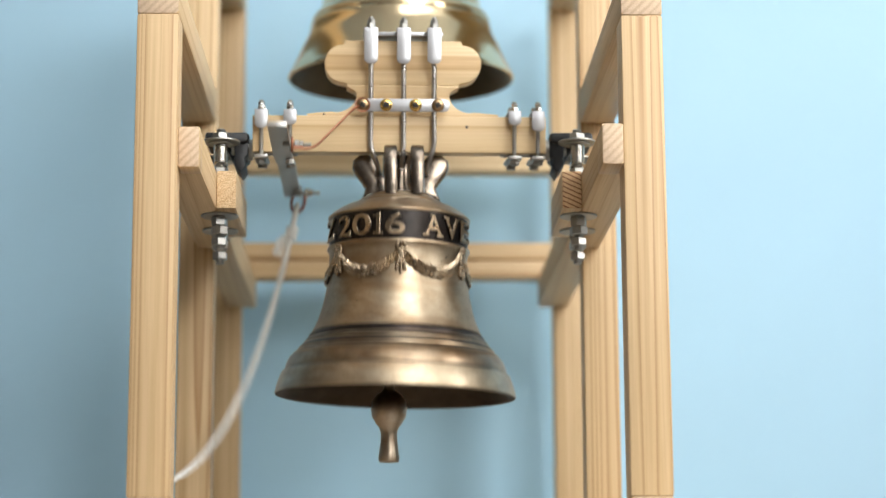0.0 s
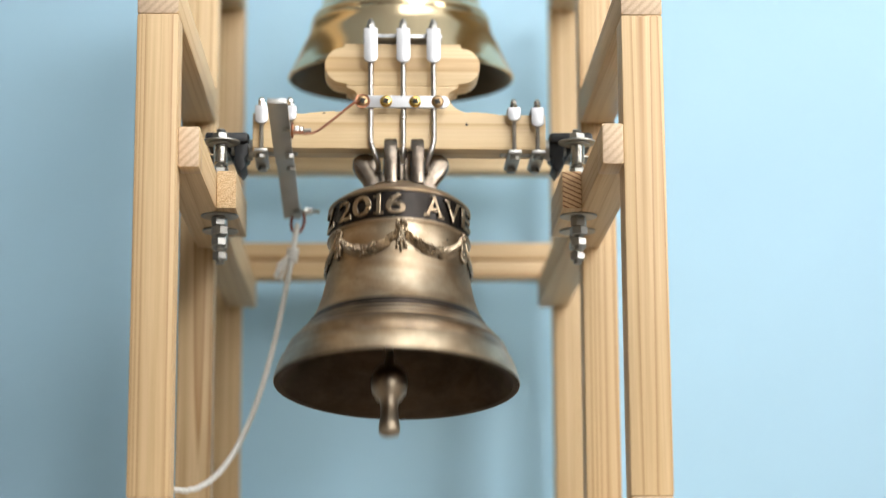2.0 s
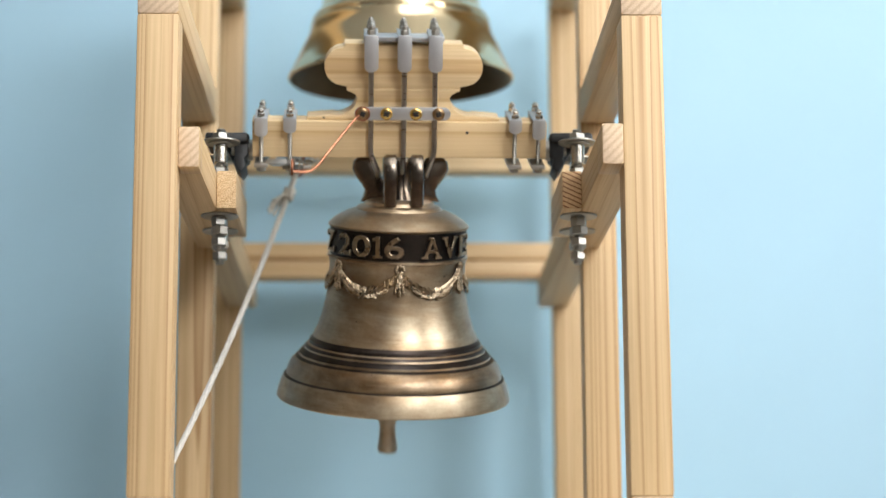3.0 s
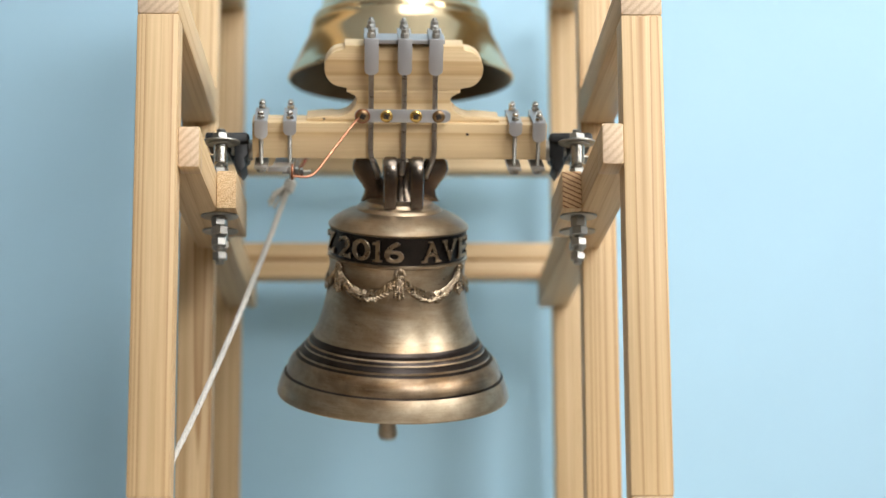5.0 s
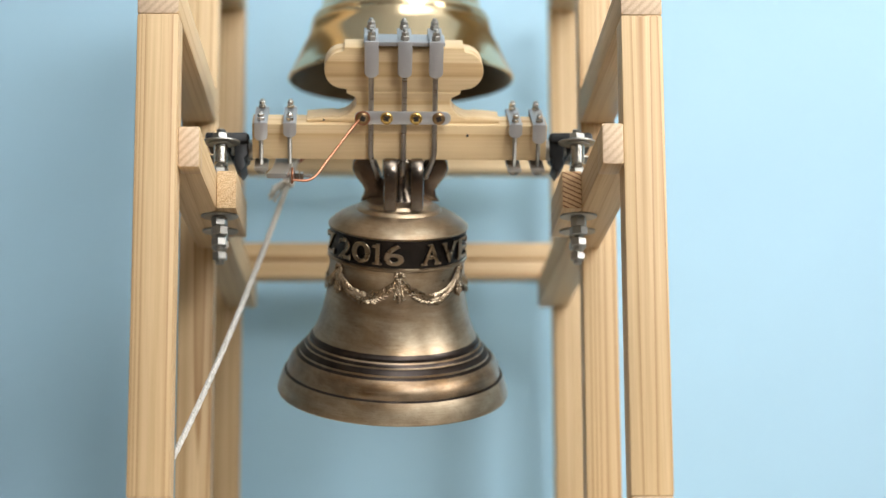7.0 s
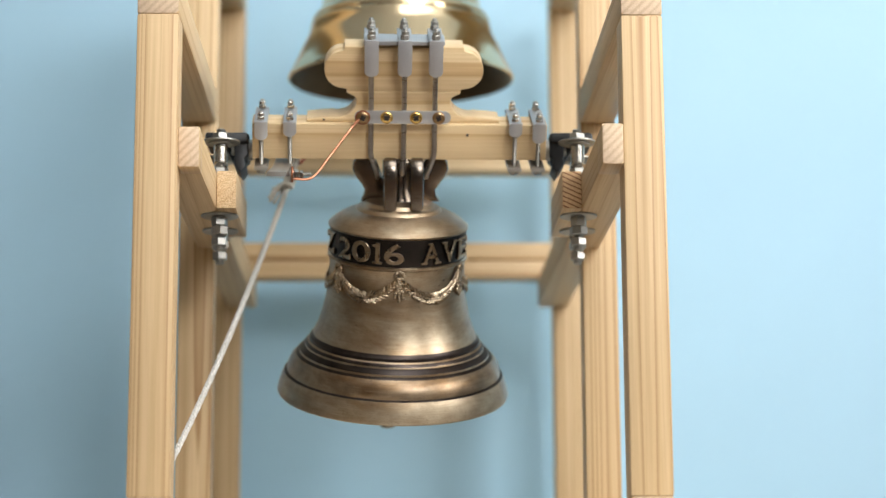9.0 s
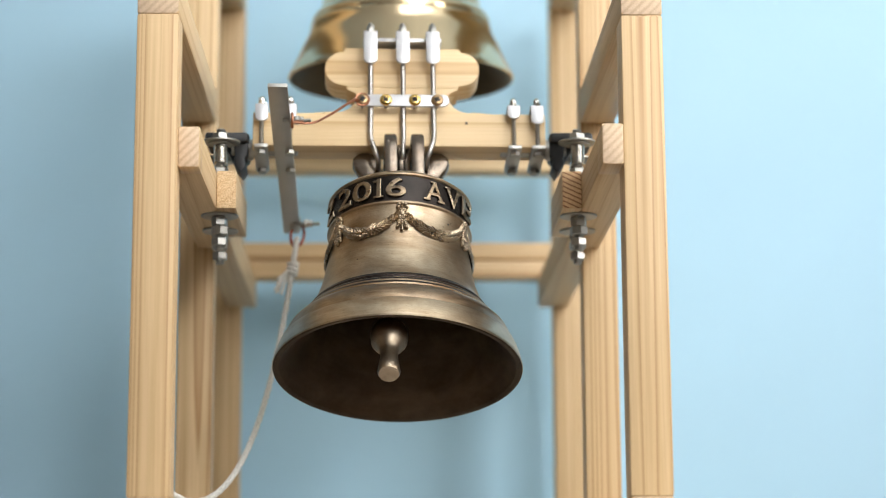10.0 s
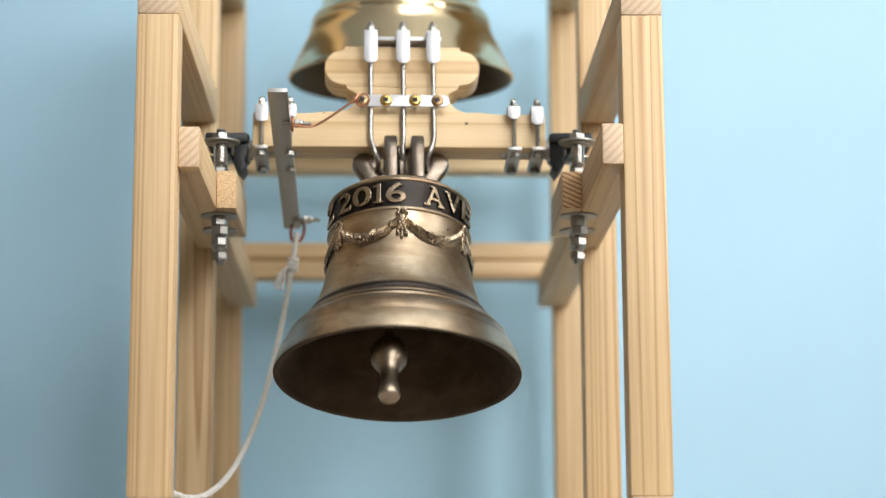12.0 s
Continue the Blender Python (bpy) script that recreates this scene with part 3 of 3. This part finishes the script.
BODY = build_bell_body()
for sign, a0, a1 in (("Z", -84, -65), ("2", -57.5, -42.5), ("0", -41, -24), ("1", -22.5, -14), ("6", -12.5, 3.5), ("A", 17.5, 36), ("V", 36, 54.5), ("E", 56, 75)):
    raised_letter(sign, a0, a1, -0.0970, 0.0228, BODY)
build_garland(BODY)
for a, z, r in ((41, -0.1285, 0.0013), (44, -0.1262, 0.0008), (36, -0.1335, 0.0007), (-33, -0.1780, 0.0007)):
    part("casting_pit", lump(bmesh.new(), on_bell(radians(a), z, -0.0002), r, 50 + a), DARK, BODY)
build_crown()

# yoke: a beam with a profiled headpiece
Y_MID = -0.002
BEAM_LO, BEAM_HI = -0.0045, 0.0350


def arc(cx, cz, r, a0, a1, n=10, rz=None):
    return [(cx + r * math.cos(radians(a0 + (a1 - a0) * i / n)), cz + (rz or r) * math.sin(radians(a0 + (a1 - a0) * i / n))) for i in range(n + 1)]


def build_yoke():
    lie = pose(0, 0, 0, 0, 90, 0)          # the grain runs along x
    beam = slab([(0.1585, BEAM_LO), (0.1585, BEAM_HI), (-0.1585, BEAM_HI), (-0.1585, BEAM_LO)], YT, 0.0014)
    beam.transform(lie.inverted())
    part("yoke_beam", beam, YOKE_WOOD, SWING, "pale pine yoke beam", LEAN @ Matrix.Translation((0, Y_MID, 0)) @ lie, 0.5)
    # the headpiece is glued up from two boards
    low = [(0.1040, BEAM_HI), (0.1035, BEAM_HI + 0.0030), (0.0900, BEAM_HI + 0.0045), (0.0760, BEAM_HI + 0.0055)]
    low += arc(0.0740, 0.0600, 0.0240, 265, 180, 8, 0.0205)
    low += [(0.0520, 0.0630), (0.0575, 0.0660), (0.0610, 0.0675), (0.0610, 0.0695)]
    high = [(0.0610, 0.0696), (0.0610, 0.0715), (0.0655, 0.0725)]
    high += arc(0.0655, 0.0930, 0.0195, -80, 80, 14, 0.0203)
    high += [(0.0655, 0.1135), (0.0640, 0.1145), (0.0635, 0.1180)]
    for half in (low, high):
        head = slab([(x + 0.0035, z) for x, z in half + [(-x, z) for x, z in reversed(half)]], YT, 0.0008)
        head.transform(lie.inverted())
        part("headpiece_board", head, YOKE_WOOD, SWING, "pale pine board of the lobed headpiece", LEAN @ Matrix.Translation((0, Y_MID + HEAD_BACK, 0)) @ lie, 0.5)


HEAD_BACK = 0.0075
build_yoke()
for kx, kz, kr in ((0.0725, 0.0235, 0.0016), (-0.0820, 0.0375, 0.0012)):
    part("wood_knot", rod(kr, 0.001, 12, 0.0002, None, LEAN @ pose(kx, Y_MID - YT / 2 - 0.0001 + (HEAD_BACK if kz > BEAM_HI else 0), kz, 90, 0, 0)), DARK, SWING)
FRONT = Y_MID - YT / 2


def strap_cap(x, width, top, drop, name="strap"):
    """A folded metal cap over the yoke: a plate on top and a rounded flange down the front and the back."""
    bm = bmesh.new()
    t = 0.003
    d = YT + 0.018
    box(width, d, t, 0.0006, pose(x, Y_MID, top + t / 2), bm)
    for s in (-1, 1):
        out = [(-width / 2, t), (-width / 2, -drop + width / 2.6)] + arc(0, -drop + width / 2.6, width / 2, 180, 360, 10, width / 2.6)[1:-1] + [(width / 2, -drop + width / 2.6), (width / 2, t)]
        slab(out, t, 0.0005, bm, pose(x, Y_MID + s * (d / 2 + t / 2 - 0.0002), top))
    return part(name, bm, ALU, SWING, "pale folded aluminium strap", LEAN)


def fittings():
    top = 0.1220
    part("top_bar", box(0.086, 0.034, 0.0045, 0.0006, pose(0.0035, Y_MID - 0.002, top + 0.0023)), ALU, SWING, "flat aluminium bar", LEAN)
    for x, foot in ((-0.0315, -0.0235), (0.0038, 0.0025), (0.0367, 0.0290)):
        strap_cap(x, 0.0150, top + 0.0046, 0.0365)
        line = smooth_line([(x, FRONT - 0.0048, top + 0.010), (x, FRONT - 0.0048, 0.03), (x, FRONT - 0.0048, 0.004), ((x + foot) / 2, FRONT - 0.0046, -0.010), (foot, FRONT - 0.001, -0.021),
                            (foot, FRONT + 0.006, -0.026), (foot, FRONT + 0.014, -0.0235)], 6)
        part("hanger_rod", tube(line, 0.0029, 12), ROD, SWING, "grey steel hanger rod hooked under the crown", LEAN)
        for s in (-1, 1):
            yy = Y_MID + s * (YT / 2 + 0.0048)
            part("nut", hexagon(0.0085, 0.0055, None, pose(x, yy, top + 0.0103, 0, 0, 15 + 40 * x)), STEEL, SWING, "", LEAN)
            part("nut", hexagon(0.0075, 0.0040, None, pose(x, yy, top + 0.0150, 0, 0, 38)), STEEL, SWING, "", LEAN)
            part("rod_end", bolt_rod(0.0026, 0.006, 0.0009, None, pose(x, yy, top + 0.0170)), STEEL, SWING, "", LEAN)
    # plate across the rods
    w, h = 0.1030, 0.0138
    out = arc(-w / 2 + h / 2, 0, h / 2, 90, 270, 8) + arc(w / 2 - h / 2, 0, h / 2, 270, 450, 8)
    part("clamp_plate", slab(out, 0.003, 0.0004, None, pose(0.0022, FRONT - 0.0093, 0.0455)), ALU, SWING, "pale aluminium plate with four screws", LEAN)
    for i, x in enumerate((-0.0404, -0.0150, 0.0165, 0.0407)):
        bm = turned([(0, 0.0030), (0.0048, 0.0029), (0.0061, 0.0021), (0.0068, 0.0010), (0.0068, 0), (0, 0)], 28)
        sc = part("screw", bm, OLD_SCREW if i in (0, 3) else SCREW, SWING, "browned cross-head screw" if i in (0, 3) else "yellow brass cross-head screw",
                  LEAN @ pose(x, FRONT - 0.0108, 0.0455, 90, 0, 0))
        # no recess is cut: dark bars paint its shade on the head
        cr = bmesh.new()
        for a in (20, 110):
            box(0.0066, 0.0030, 0.0012, 0.0002, pose(0, 0, 0.0027, 0, 0, a + 15 * i), cr)
        part("cross_recess", cr, DARK, sc)
        part("screw_shank", rod(0.0016, 0.026, 10, 0, None, LEAN @ pose(x, FRONT + 0.003, 0.0455, 90, 0, 0)), ROD, SWING)
    # four clamps that hold the axle ends to the beam
    for x, drop in ((-0.1489, 0.0175), (-0.1182, 0.0135), (0.1236, 0.0125), (0.1491, 0.0190)):
        strap_cap(x, 0.0140, BEAM_HI + 0.002, drop, "clamp_cap")
        if x != -0.1182:
            part("clamp_foot", box(0.0148, YT + 0.030, 0.0045, 0.0012, pose(x, Y_MID, BEAM_LO - 0.0066)), SHADED_ALU, SWING, "aluminium clamp bar under the axle", LEAN)
        for s in (-1, 1):
            yy = Y_MID + s * (YT / 2 + 0.0052)
            part("clamp_rod", bolt_rod(0.0024, 0.0675, 0.0009, None, pose(x, yy, (BEAM_HI + BEAM_LO) / 2 + 0.0015)), STEEL, SWING, "", LEAN)
            part("nut", hexagon(0.0075, 0.0040, None, pose(x, yy, BEAM_HI + 0.0075, 0, 0, 200 * x)), ZINC, SWING, "", LEAN)
            part("nut", hexagon(0.0062, 0.0034, None, pose(x, yy, BEAM_HI + 0.0118, 0, 0, 15)), ZINC, SWING, "", LEAN)
            part("nut", hexagon(0.0092, 0.0052, None, pose(x, yy, BEAM_LO - 0.0114, 0, 0, 300 * x)), STEEL, SWING, "", LEAN)
    for s in (-1, 1):
        part("axle", rod(0.0070, 0.072, 20, 0.0008, None, pose(s * 0.146, 0, 0, 0, 90, 0)), STEEL, SWING, "zinc steel axle stub")
        part("collar", rod(0.0085, 0.008, 20, 0.0008, None, pose(s * 0.1575, 0, 0, 0, 90, 0)), STEEL, SWING)
        part("axle_nut", hexagon(0.0130, 0.006, None, pose(s * 0.1135, 0, 0, 0, 90, 0)), STEEL, SWING)


fittings()

# lever bolted under the beam, its front bent up, its rope end behind
LEVER_A, LEVER_B = Vector((-0.1290, -0.130, -0.0022)), Vector((-0.1190, 0.144, -0.0215))
LEVER_LINE = smooth_line([(-0.130, -0.0022, 0), (-0.088, -0.0072, 0), (-0.040, -0.0125, 0), (0.0, -0.0118, 0), (0.035, -0.0095, 0), (0.090, -0.0148, 0), (0.144, -0.0215, 0)], 5)


def lever_at(y):
    """The lever's middle at that depth, and its slope in degrees."""
    for a, b in zip(LEVER_LINE, LEVER_LINE[1:]):
        if a.x <= y <= b.x:
            f = (y - a.x) / (b.x - a.x)
            x = LEVER_A.x + (LEVER_B.x - LEVER_A.x) * (y - LEVER_A.y) / (LEVER_B.y - LEVER_A.y)
            return Vector((x, y, a.y + (b.y - a.y) * f)), math.degrees(math.atan2(b.y - a.y, b.x - a.x))


def build_lever():
    line = [Vector((p.x, p.y)) for p in LEVER_LINE]
    over, under = [], []
    for i, p in enumerate(line):
        d = (line[min(i + 1, len(line) - 1)] - line[max(i - 1, 0)]).normalized()
        o = Vector((-d.y, d.x)) * 0.0024
        over.append(p + o)
        under.append(p - o)
    bm = slab([(q.x, q.y) for q in over + under[::-1]], 0.0200, 0.0008)
    bm.transform(pose(0, 0, 0, 0, 0, 90))
    for v in bm.verts:
        f = (v.co.y - LEVER_A.y) / (LEVER_B.y - LEVER_A.y)
        v.co.x = v.co.x * (1.03 - 0.10 * f) + LEVER_A.x + (LEVER_B.x - LEVER_A.x) * f
    lever = part("lever", bm, SHADED_ALU, SWING, "long flat aluminium lever arm, bent up at its front")
    for y, kit in ((LEVER_A.y + 0.052, "tip"), (LEVER_B.y - 0.020, "tail")):
        p, slope = lever_at(y)
        at = Matrix.Translation(p) @ pose(0, 0, 0, slope, 0, 0)
        part("cross_bolt", bolt_rod(0.0022, 0.030, 0.0009, None, at @ pose(0.0175, 0, -0.004, 0, 90, 0)), STEEL, lever)
        part("washer", washer(0.0085, 0.002, 0.0014, None, at @ pose(0.0107, 0, -0.004, 0, 90, 0)), STEEL, lever)
        if kit == "tip":
            part("ring_washer", turned([(0.0045, -0.0012), (0.0082, -0.0012), (0.0088, 0), (0.0082, 0.0012), (0.0045, 0.0012)], 24, True, None, at @ pose(0.0128, 0, -0.004, 0, 90, 0)), COPPER, lever, "copper ring of the wire")
        part("nut", hexagon(0.0090, 0.0055, None, at @ pose(0.0175, 0, -0.004, 0, 90, 0)), ZINC, lever)
        part("nut", hexagon(0.0075, 0.0040, None, at @ pose(0.0225, 0, -0.004, 0, 90, 0)), ZINC, lever)
    p, slope = lever_at(LEVER_A.y + 0.050)
    tip = p + Vector((0.0132, -0.002, -0.0085))
    plate = LEAN @ Vector((-0.0440, FRONT - 0.0125, 0.0440))
    mid = tip * 0.5 + plate * 0.5 + Vector((0.004, -0.004, -0.007))
    part("wire", tube(smooth_line([tip, tip * 0.82 + plate * 0.18 + Vector((0.008, -0.005, -0.009)), mid, plate * 0.88 + tip * 0.12 + Vector((0.001, -0.004, 0)), plate], 7), 0.0014, 8), COPPER, SWING, "bare copper wire")
    part("wire_loop", turned([(0.0066, -0.001), (0.0076, -0.0012), (0.0082, 0), (0.0076, 0.0012), (0.0066, 0.001)], 20, True, None, LEAN @ pose(-0.0404, FRONT - 0.0118, 0.0455, 90, 0, 0)), COPPER, SWING)


build_lever()

# clapper, hung inside the bell
HANG = Vector((BELL_X - 0.0125, BELL_Y + 0.002, -0.0874))


def build_clapper():
    prof = [(0.0001, 0.006), (0.004, 0.004), (0.0045, 0.0), (0.0042, -0.166), (0.0060, -0.176), (0.0135, -0.1815), (0.0178, -0.188), (0.0191, -0.196), (0.0180, -0.2045), (0.0138, -0.2115),
            (0.0102, -0.216), (0.0088, -0.222), (0.0090, -0.231), (0.0104, -0.242), (0.0113, -0.2485), (0.0100, -0.2520), (0.0001, -0.2530)]
    return part("clapper", turned(prof, 32), bronze("worn_clapper_bronze", (0.50, 0.42, 0.32), (0.26, 0.20, 0.14), 0.40, 0.6, (40, 40, 40), 0.2, 0.4, 0.3), SWING, "bronze clapper with a round ball and a flared tail", Matrix.Translation(HANG))


CLAPPER = build_clapper()


# ---- the polished bell behind ----
def build_rear_bell():
    y, z = 0.640, 1.400
    e = empty("hanging_bell", pose(0.0040, y, z, 2.5, 0, 0))
    tagged(e, "polished golden brass bell hanging from a plain beam", "bell")
    prof = [(0.0001, 0.1800), (0.040, 0.1795), (0.050, 0.1775), (0.072, 0.1720), (0.083, 0.1660), (0.0850, 0.1620), (0.0848, 0.1570), (0.0862, 0.1450), (0.0885, 0.1330), (0.0920, 0.119), (0.0955, 0.107),
            (0.0975, 0.1005), (0.1000, 0.0985), (0.1012, 0.0955), (0.1002, 0.0925), (0.1010, 0.0895), (0.1045, 0.0865), (0.1090, 0.0820), (0.1122, 0.0770), (0.1140, 0.0720), (0.1138, 0.0690), (0.1150, 0.0665), (0.1160, 0.0625),
            (0.1172, 0.0570), (0.1205, 0.0490), (0.1258, 0.0385), (0.1320, 0.0240), (0.1390, 0.0090), (0.1432, 0.0005), (0.1436, -0.0020), (0.1415, -0.0030)]
    inn = [(0.1415, -0.0030), (0.1385, -0.0022), (0.1280, 0.0090), (0.1150, 0.0300), (0.1030, 0.0560), (0.0940, 0.0850), (0.0850, 0.1200), (0.0790, 0.1520), (0.0600, 0.1650), (0.0001, 0.1680)]
    part("bell_body", turned(prof, 128), BRASS, e, "", None, 0.5)
    part("bell_inside", turned(inn, 96), BRASS_IN, e, "dull dark brass inside", None, 0.5)
    part("hanger", turned([(0.0, -0.050), (0.020, -0.050), (0.018, -0.044), (0.009, -0.041), (0.007, -0.036), (0.0, -0.036)], 20, False, None, pose(0, 0, 0.2005 + 0.0275)), STEEL, e)
    part("hanger_eye", turned([(0.0105, -0.006), (0.0165, -0.006), (0.0175, 0), (0.0165, 0.006), (0.0105, 0.006)], 28, True, None, pose(0, 0, 0.2062, 0, 90, 0)), STEEL, e)
    return e


build_rear_bell()


def build_rear_beam():
    e = part("bell_bar", rod(0.010, 2 * (W_IN + T), 20, 0.001, None, pose(0, 0.640 - 0.009, Z_HIGH + T + 0.0102, 0, 90, 0)), STEEL)
    tagged(e, "round steel bar lying across the high rails", "bar")


build_rear_beam()

# ---- pull rope ----
ANCHOR = Vector((-0.2431, 0.220, 0.8540))
N_ROPE = 22
ROPE_R = 0.0034


# the swing: middle and first size in degrees, fading, seconds a swing, a forward turn, slow drift of the beat
SWING_MID, SWING_AMP, SWING_FADE, SWING_T, SWING_T0, SWING_DRIFT = -2.48, 27.86, 0.03025, 0.67981, 0.52546, 0.000339
# small unevenness of the beat: seconds, seconds ahead
BEAT = [(0, 0.009), (0.5, -0.007), (1, 0.012), (1.5, -0.002), (2, 0.0), (2.5, -0.003), (3, 0.002), (5, 0.008), (5.5, -0.011), (6, -0.004), (6.5, -0.017), (7, -0.006), (9, 0.0), (9.5, -0.002), (10, 0.01), (10.5, 0.001), (11, -0.022), (11.5, -0.003), (12, 0.007)]


def beat(t):
    for (a, p), (b, q) in zip(BEAT, BEAT[1:]):
        if a <= t <= b:
            u = (t - a) / (b - a)
            u = u * u * (3 - 2 * u)
            return t + p + (q - p) * u
    return t


def swing_angle(t):
    """Degrees by which the bell's mouth swings towards the front."""
    t = beat(t)
    return SWING_MID + SWING_AMP * math.exp(-SWING_FADE * t) * math.cos(2 * math.pi * ((t - SWING_T0) / SWING_T + SWING_DRIFT * t * t))


def clapper_angle(t):
    """The clapper swings wider than the bell and settles a little faster."""
    u = beat(t)
    return 2.17 + (49.5 + 0.30 * t - 0.135 * t * t) * math.cos(2 * math.pi * ((u - SWING_T0 + 0.0109) / SWING_T + SWING_DRIFT * u * u))


def swing_pose(t):
    return Matrix.Translation(PIVOT) @ pose(0, 0, 0, 0, 0, 1.4) @ pose(0, 0, 0, -swing_angle(t), 0, 0)


ROPE_TIE = LEVER_B + Vector((0.006, -0.006, -0.012))


def rope_end(t):
    return swing_pose(t) @ ROPE_TIE


def hang(p0, p1, length, n):
    """n + 1 evenly spaced points of a slack line of that length between two places, hanging as a chain does."""
    flat = Vector((p1.x - p0.x, p1.y - p0.y, 0))
    h, v = flat.length, p1.z - p0.z
    want = math.sqrt(max(length * length - v * v, h * h * 1.000004)) / h
    lo, hi = 1e-4, 12.0
    for _ in range(50):
        k = (lo + hi) / 2
        if math.sinh(k) / k < want:
            lo = k
        else:
            hi = k
    a = h / (2 * lo)
    whole = 2 * a * math.sinh(lo) * math.sqrt(1 + (v / (2 * a * math.sinh(lo))) ** 2)
    x0 = h / 2 - a * math.asinh(v / (2 * a * math.sinh(lo)))
    s0 = a * math.sinh(-x0 / a)
    out = []
    for i in range(n + 1):
        x = x0 + a * math.asinh((s0 + whole * i / n) / a)
        out.append(p0 + flat * (x / h) + Vector((0, 0, a * (math.cosh((x - x0) / a) - math.cosh(x0 / a)))))
    return out


ROPE_LEN = (Matrix.Translation(PIVOT) @ pose(0, 0, 0, 7.0, 0, 0) @ ROPE_TIE - ANCHOR).length


def build_rope():
    e = empty("pull_rope", Matrix.Translation((0, 0, 0)))
    tagged(e, "white twisted cotton pull rope knotted to the lever", "rope")
    seg = ROPE_LEN / N_ROPE
    pieces = []
    for i in range(N_ROPE):
        bm = bmesh.new()
        for s in range(3):
            pts = []
            for k in range(9):
                a = 2 * math.pi * s / 3 + 2 * math.pi * (i + k / 8) * 2.0
                pts.append((0.0016 * math.cos(a), 0.0016 * math.sin(a), -seg * (k / 8 * 1.16 - 0.06)))
            tube(pts, ROPE_R * 0.62, 6, bm)
        pieces.append(part("rope_piece", bm, ROPE, e))
    # a knot with a frayed end on the first piece, and the ring on the lever
    bm = bmesh.new()
    for k in range(3):
        line = [(0.0048 * math.cos(a), 0.0048 * math.sin(a), -0.030 - 0.005 * k - 0.0007 * a) for a in (2 * math.pi * q / 12 for q in range(13))]
        tube(line, ROPE_R * 0.75, 7, bm)
    rnd = random.Random(9)
    for k in range(15):
        a = rnd.uniform(2.2, 4.3)
        tube(smooth_line([(0, 0, -0.036), (0.008 * math.cos(a), 0.006 * math.sin(a), -0.044), (0.014 * math.cos(a) + rnd.uniform(-.003, .003), rnd.uniform(-.004, .004), -0.060 + rnd.uniform(-.010, .010))], 4), 0.0014, 5, bm)
    part("knot", bm, ROPE, pieces[0], "knot with a frayed end")
    bm = bmesh.new()
    tube([(0.0075 * math.cos(a), 0.001, 0.004 + 0.014 * math.sin(a)) for a in (2 * math.pi * q / 20 for q in range(21))], 0.0017, 8, bm)
    part("ring", bm, RED, pieces[0], "reddish copper ring")
    return pieces


ROPE_PIECES = build_rope()


def motions():
    times = [i / 30 for i in range(int(CLIP * 30) + 1)]
    walk(SWING, [(t, swing_pose(t)) for t in times])
    walk(CLAPPER, [(t, Matrix.Translation(HANG) @ pose(0, 0, 0, 0, 0, -2.8) @ pose(0, 0, 0, -(clapper_angle(t) - swing_angle(t)), 0, 0)) for t in times])
    lines = []
    for t in times:
        top = rope_end(t)
        low = ANCHOR
        if (low - top).length > ROPE_LEN * 0.999:      # a taut rope draws its held end along
            low = top + (low - top).normalized() * ROPE_LEN * 0.999
        lines.append(hang(top, low, ROPE_LEN, N_ROPE))
    for i, piece in enumerate(ROPE_PIECES):
        rows = []
        for t, pts in zip(times, lines):
            d = (pts[i] - pts[i + 1]).normalized()
            rows.append((t, Matrix.Translation(pts[i]) @ Vector((0, 0, 1)).rotation_difference(d).to_matrix().to_4x4()))
        walk(piece, rows)


motions()
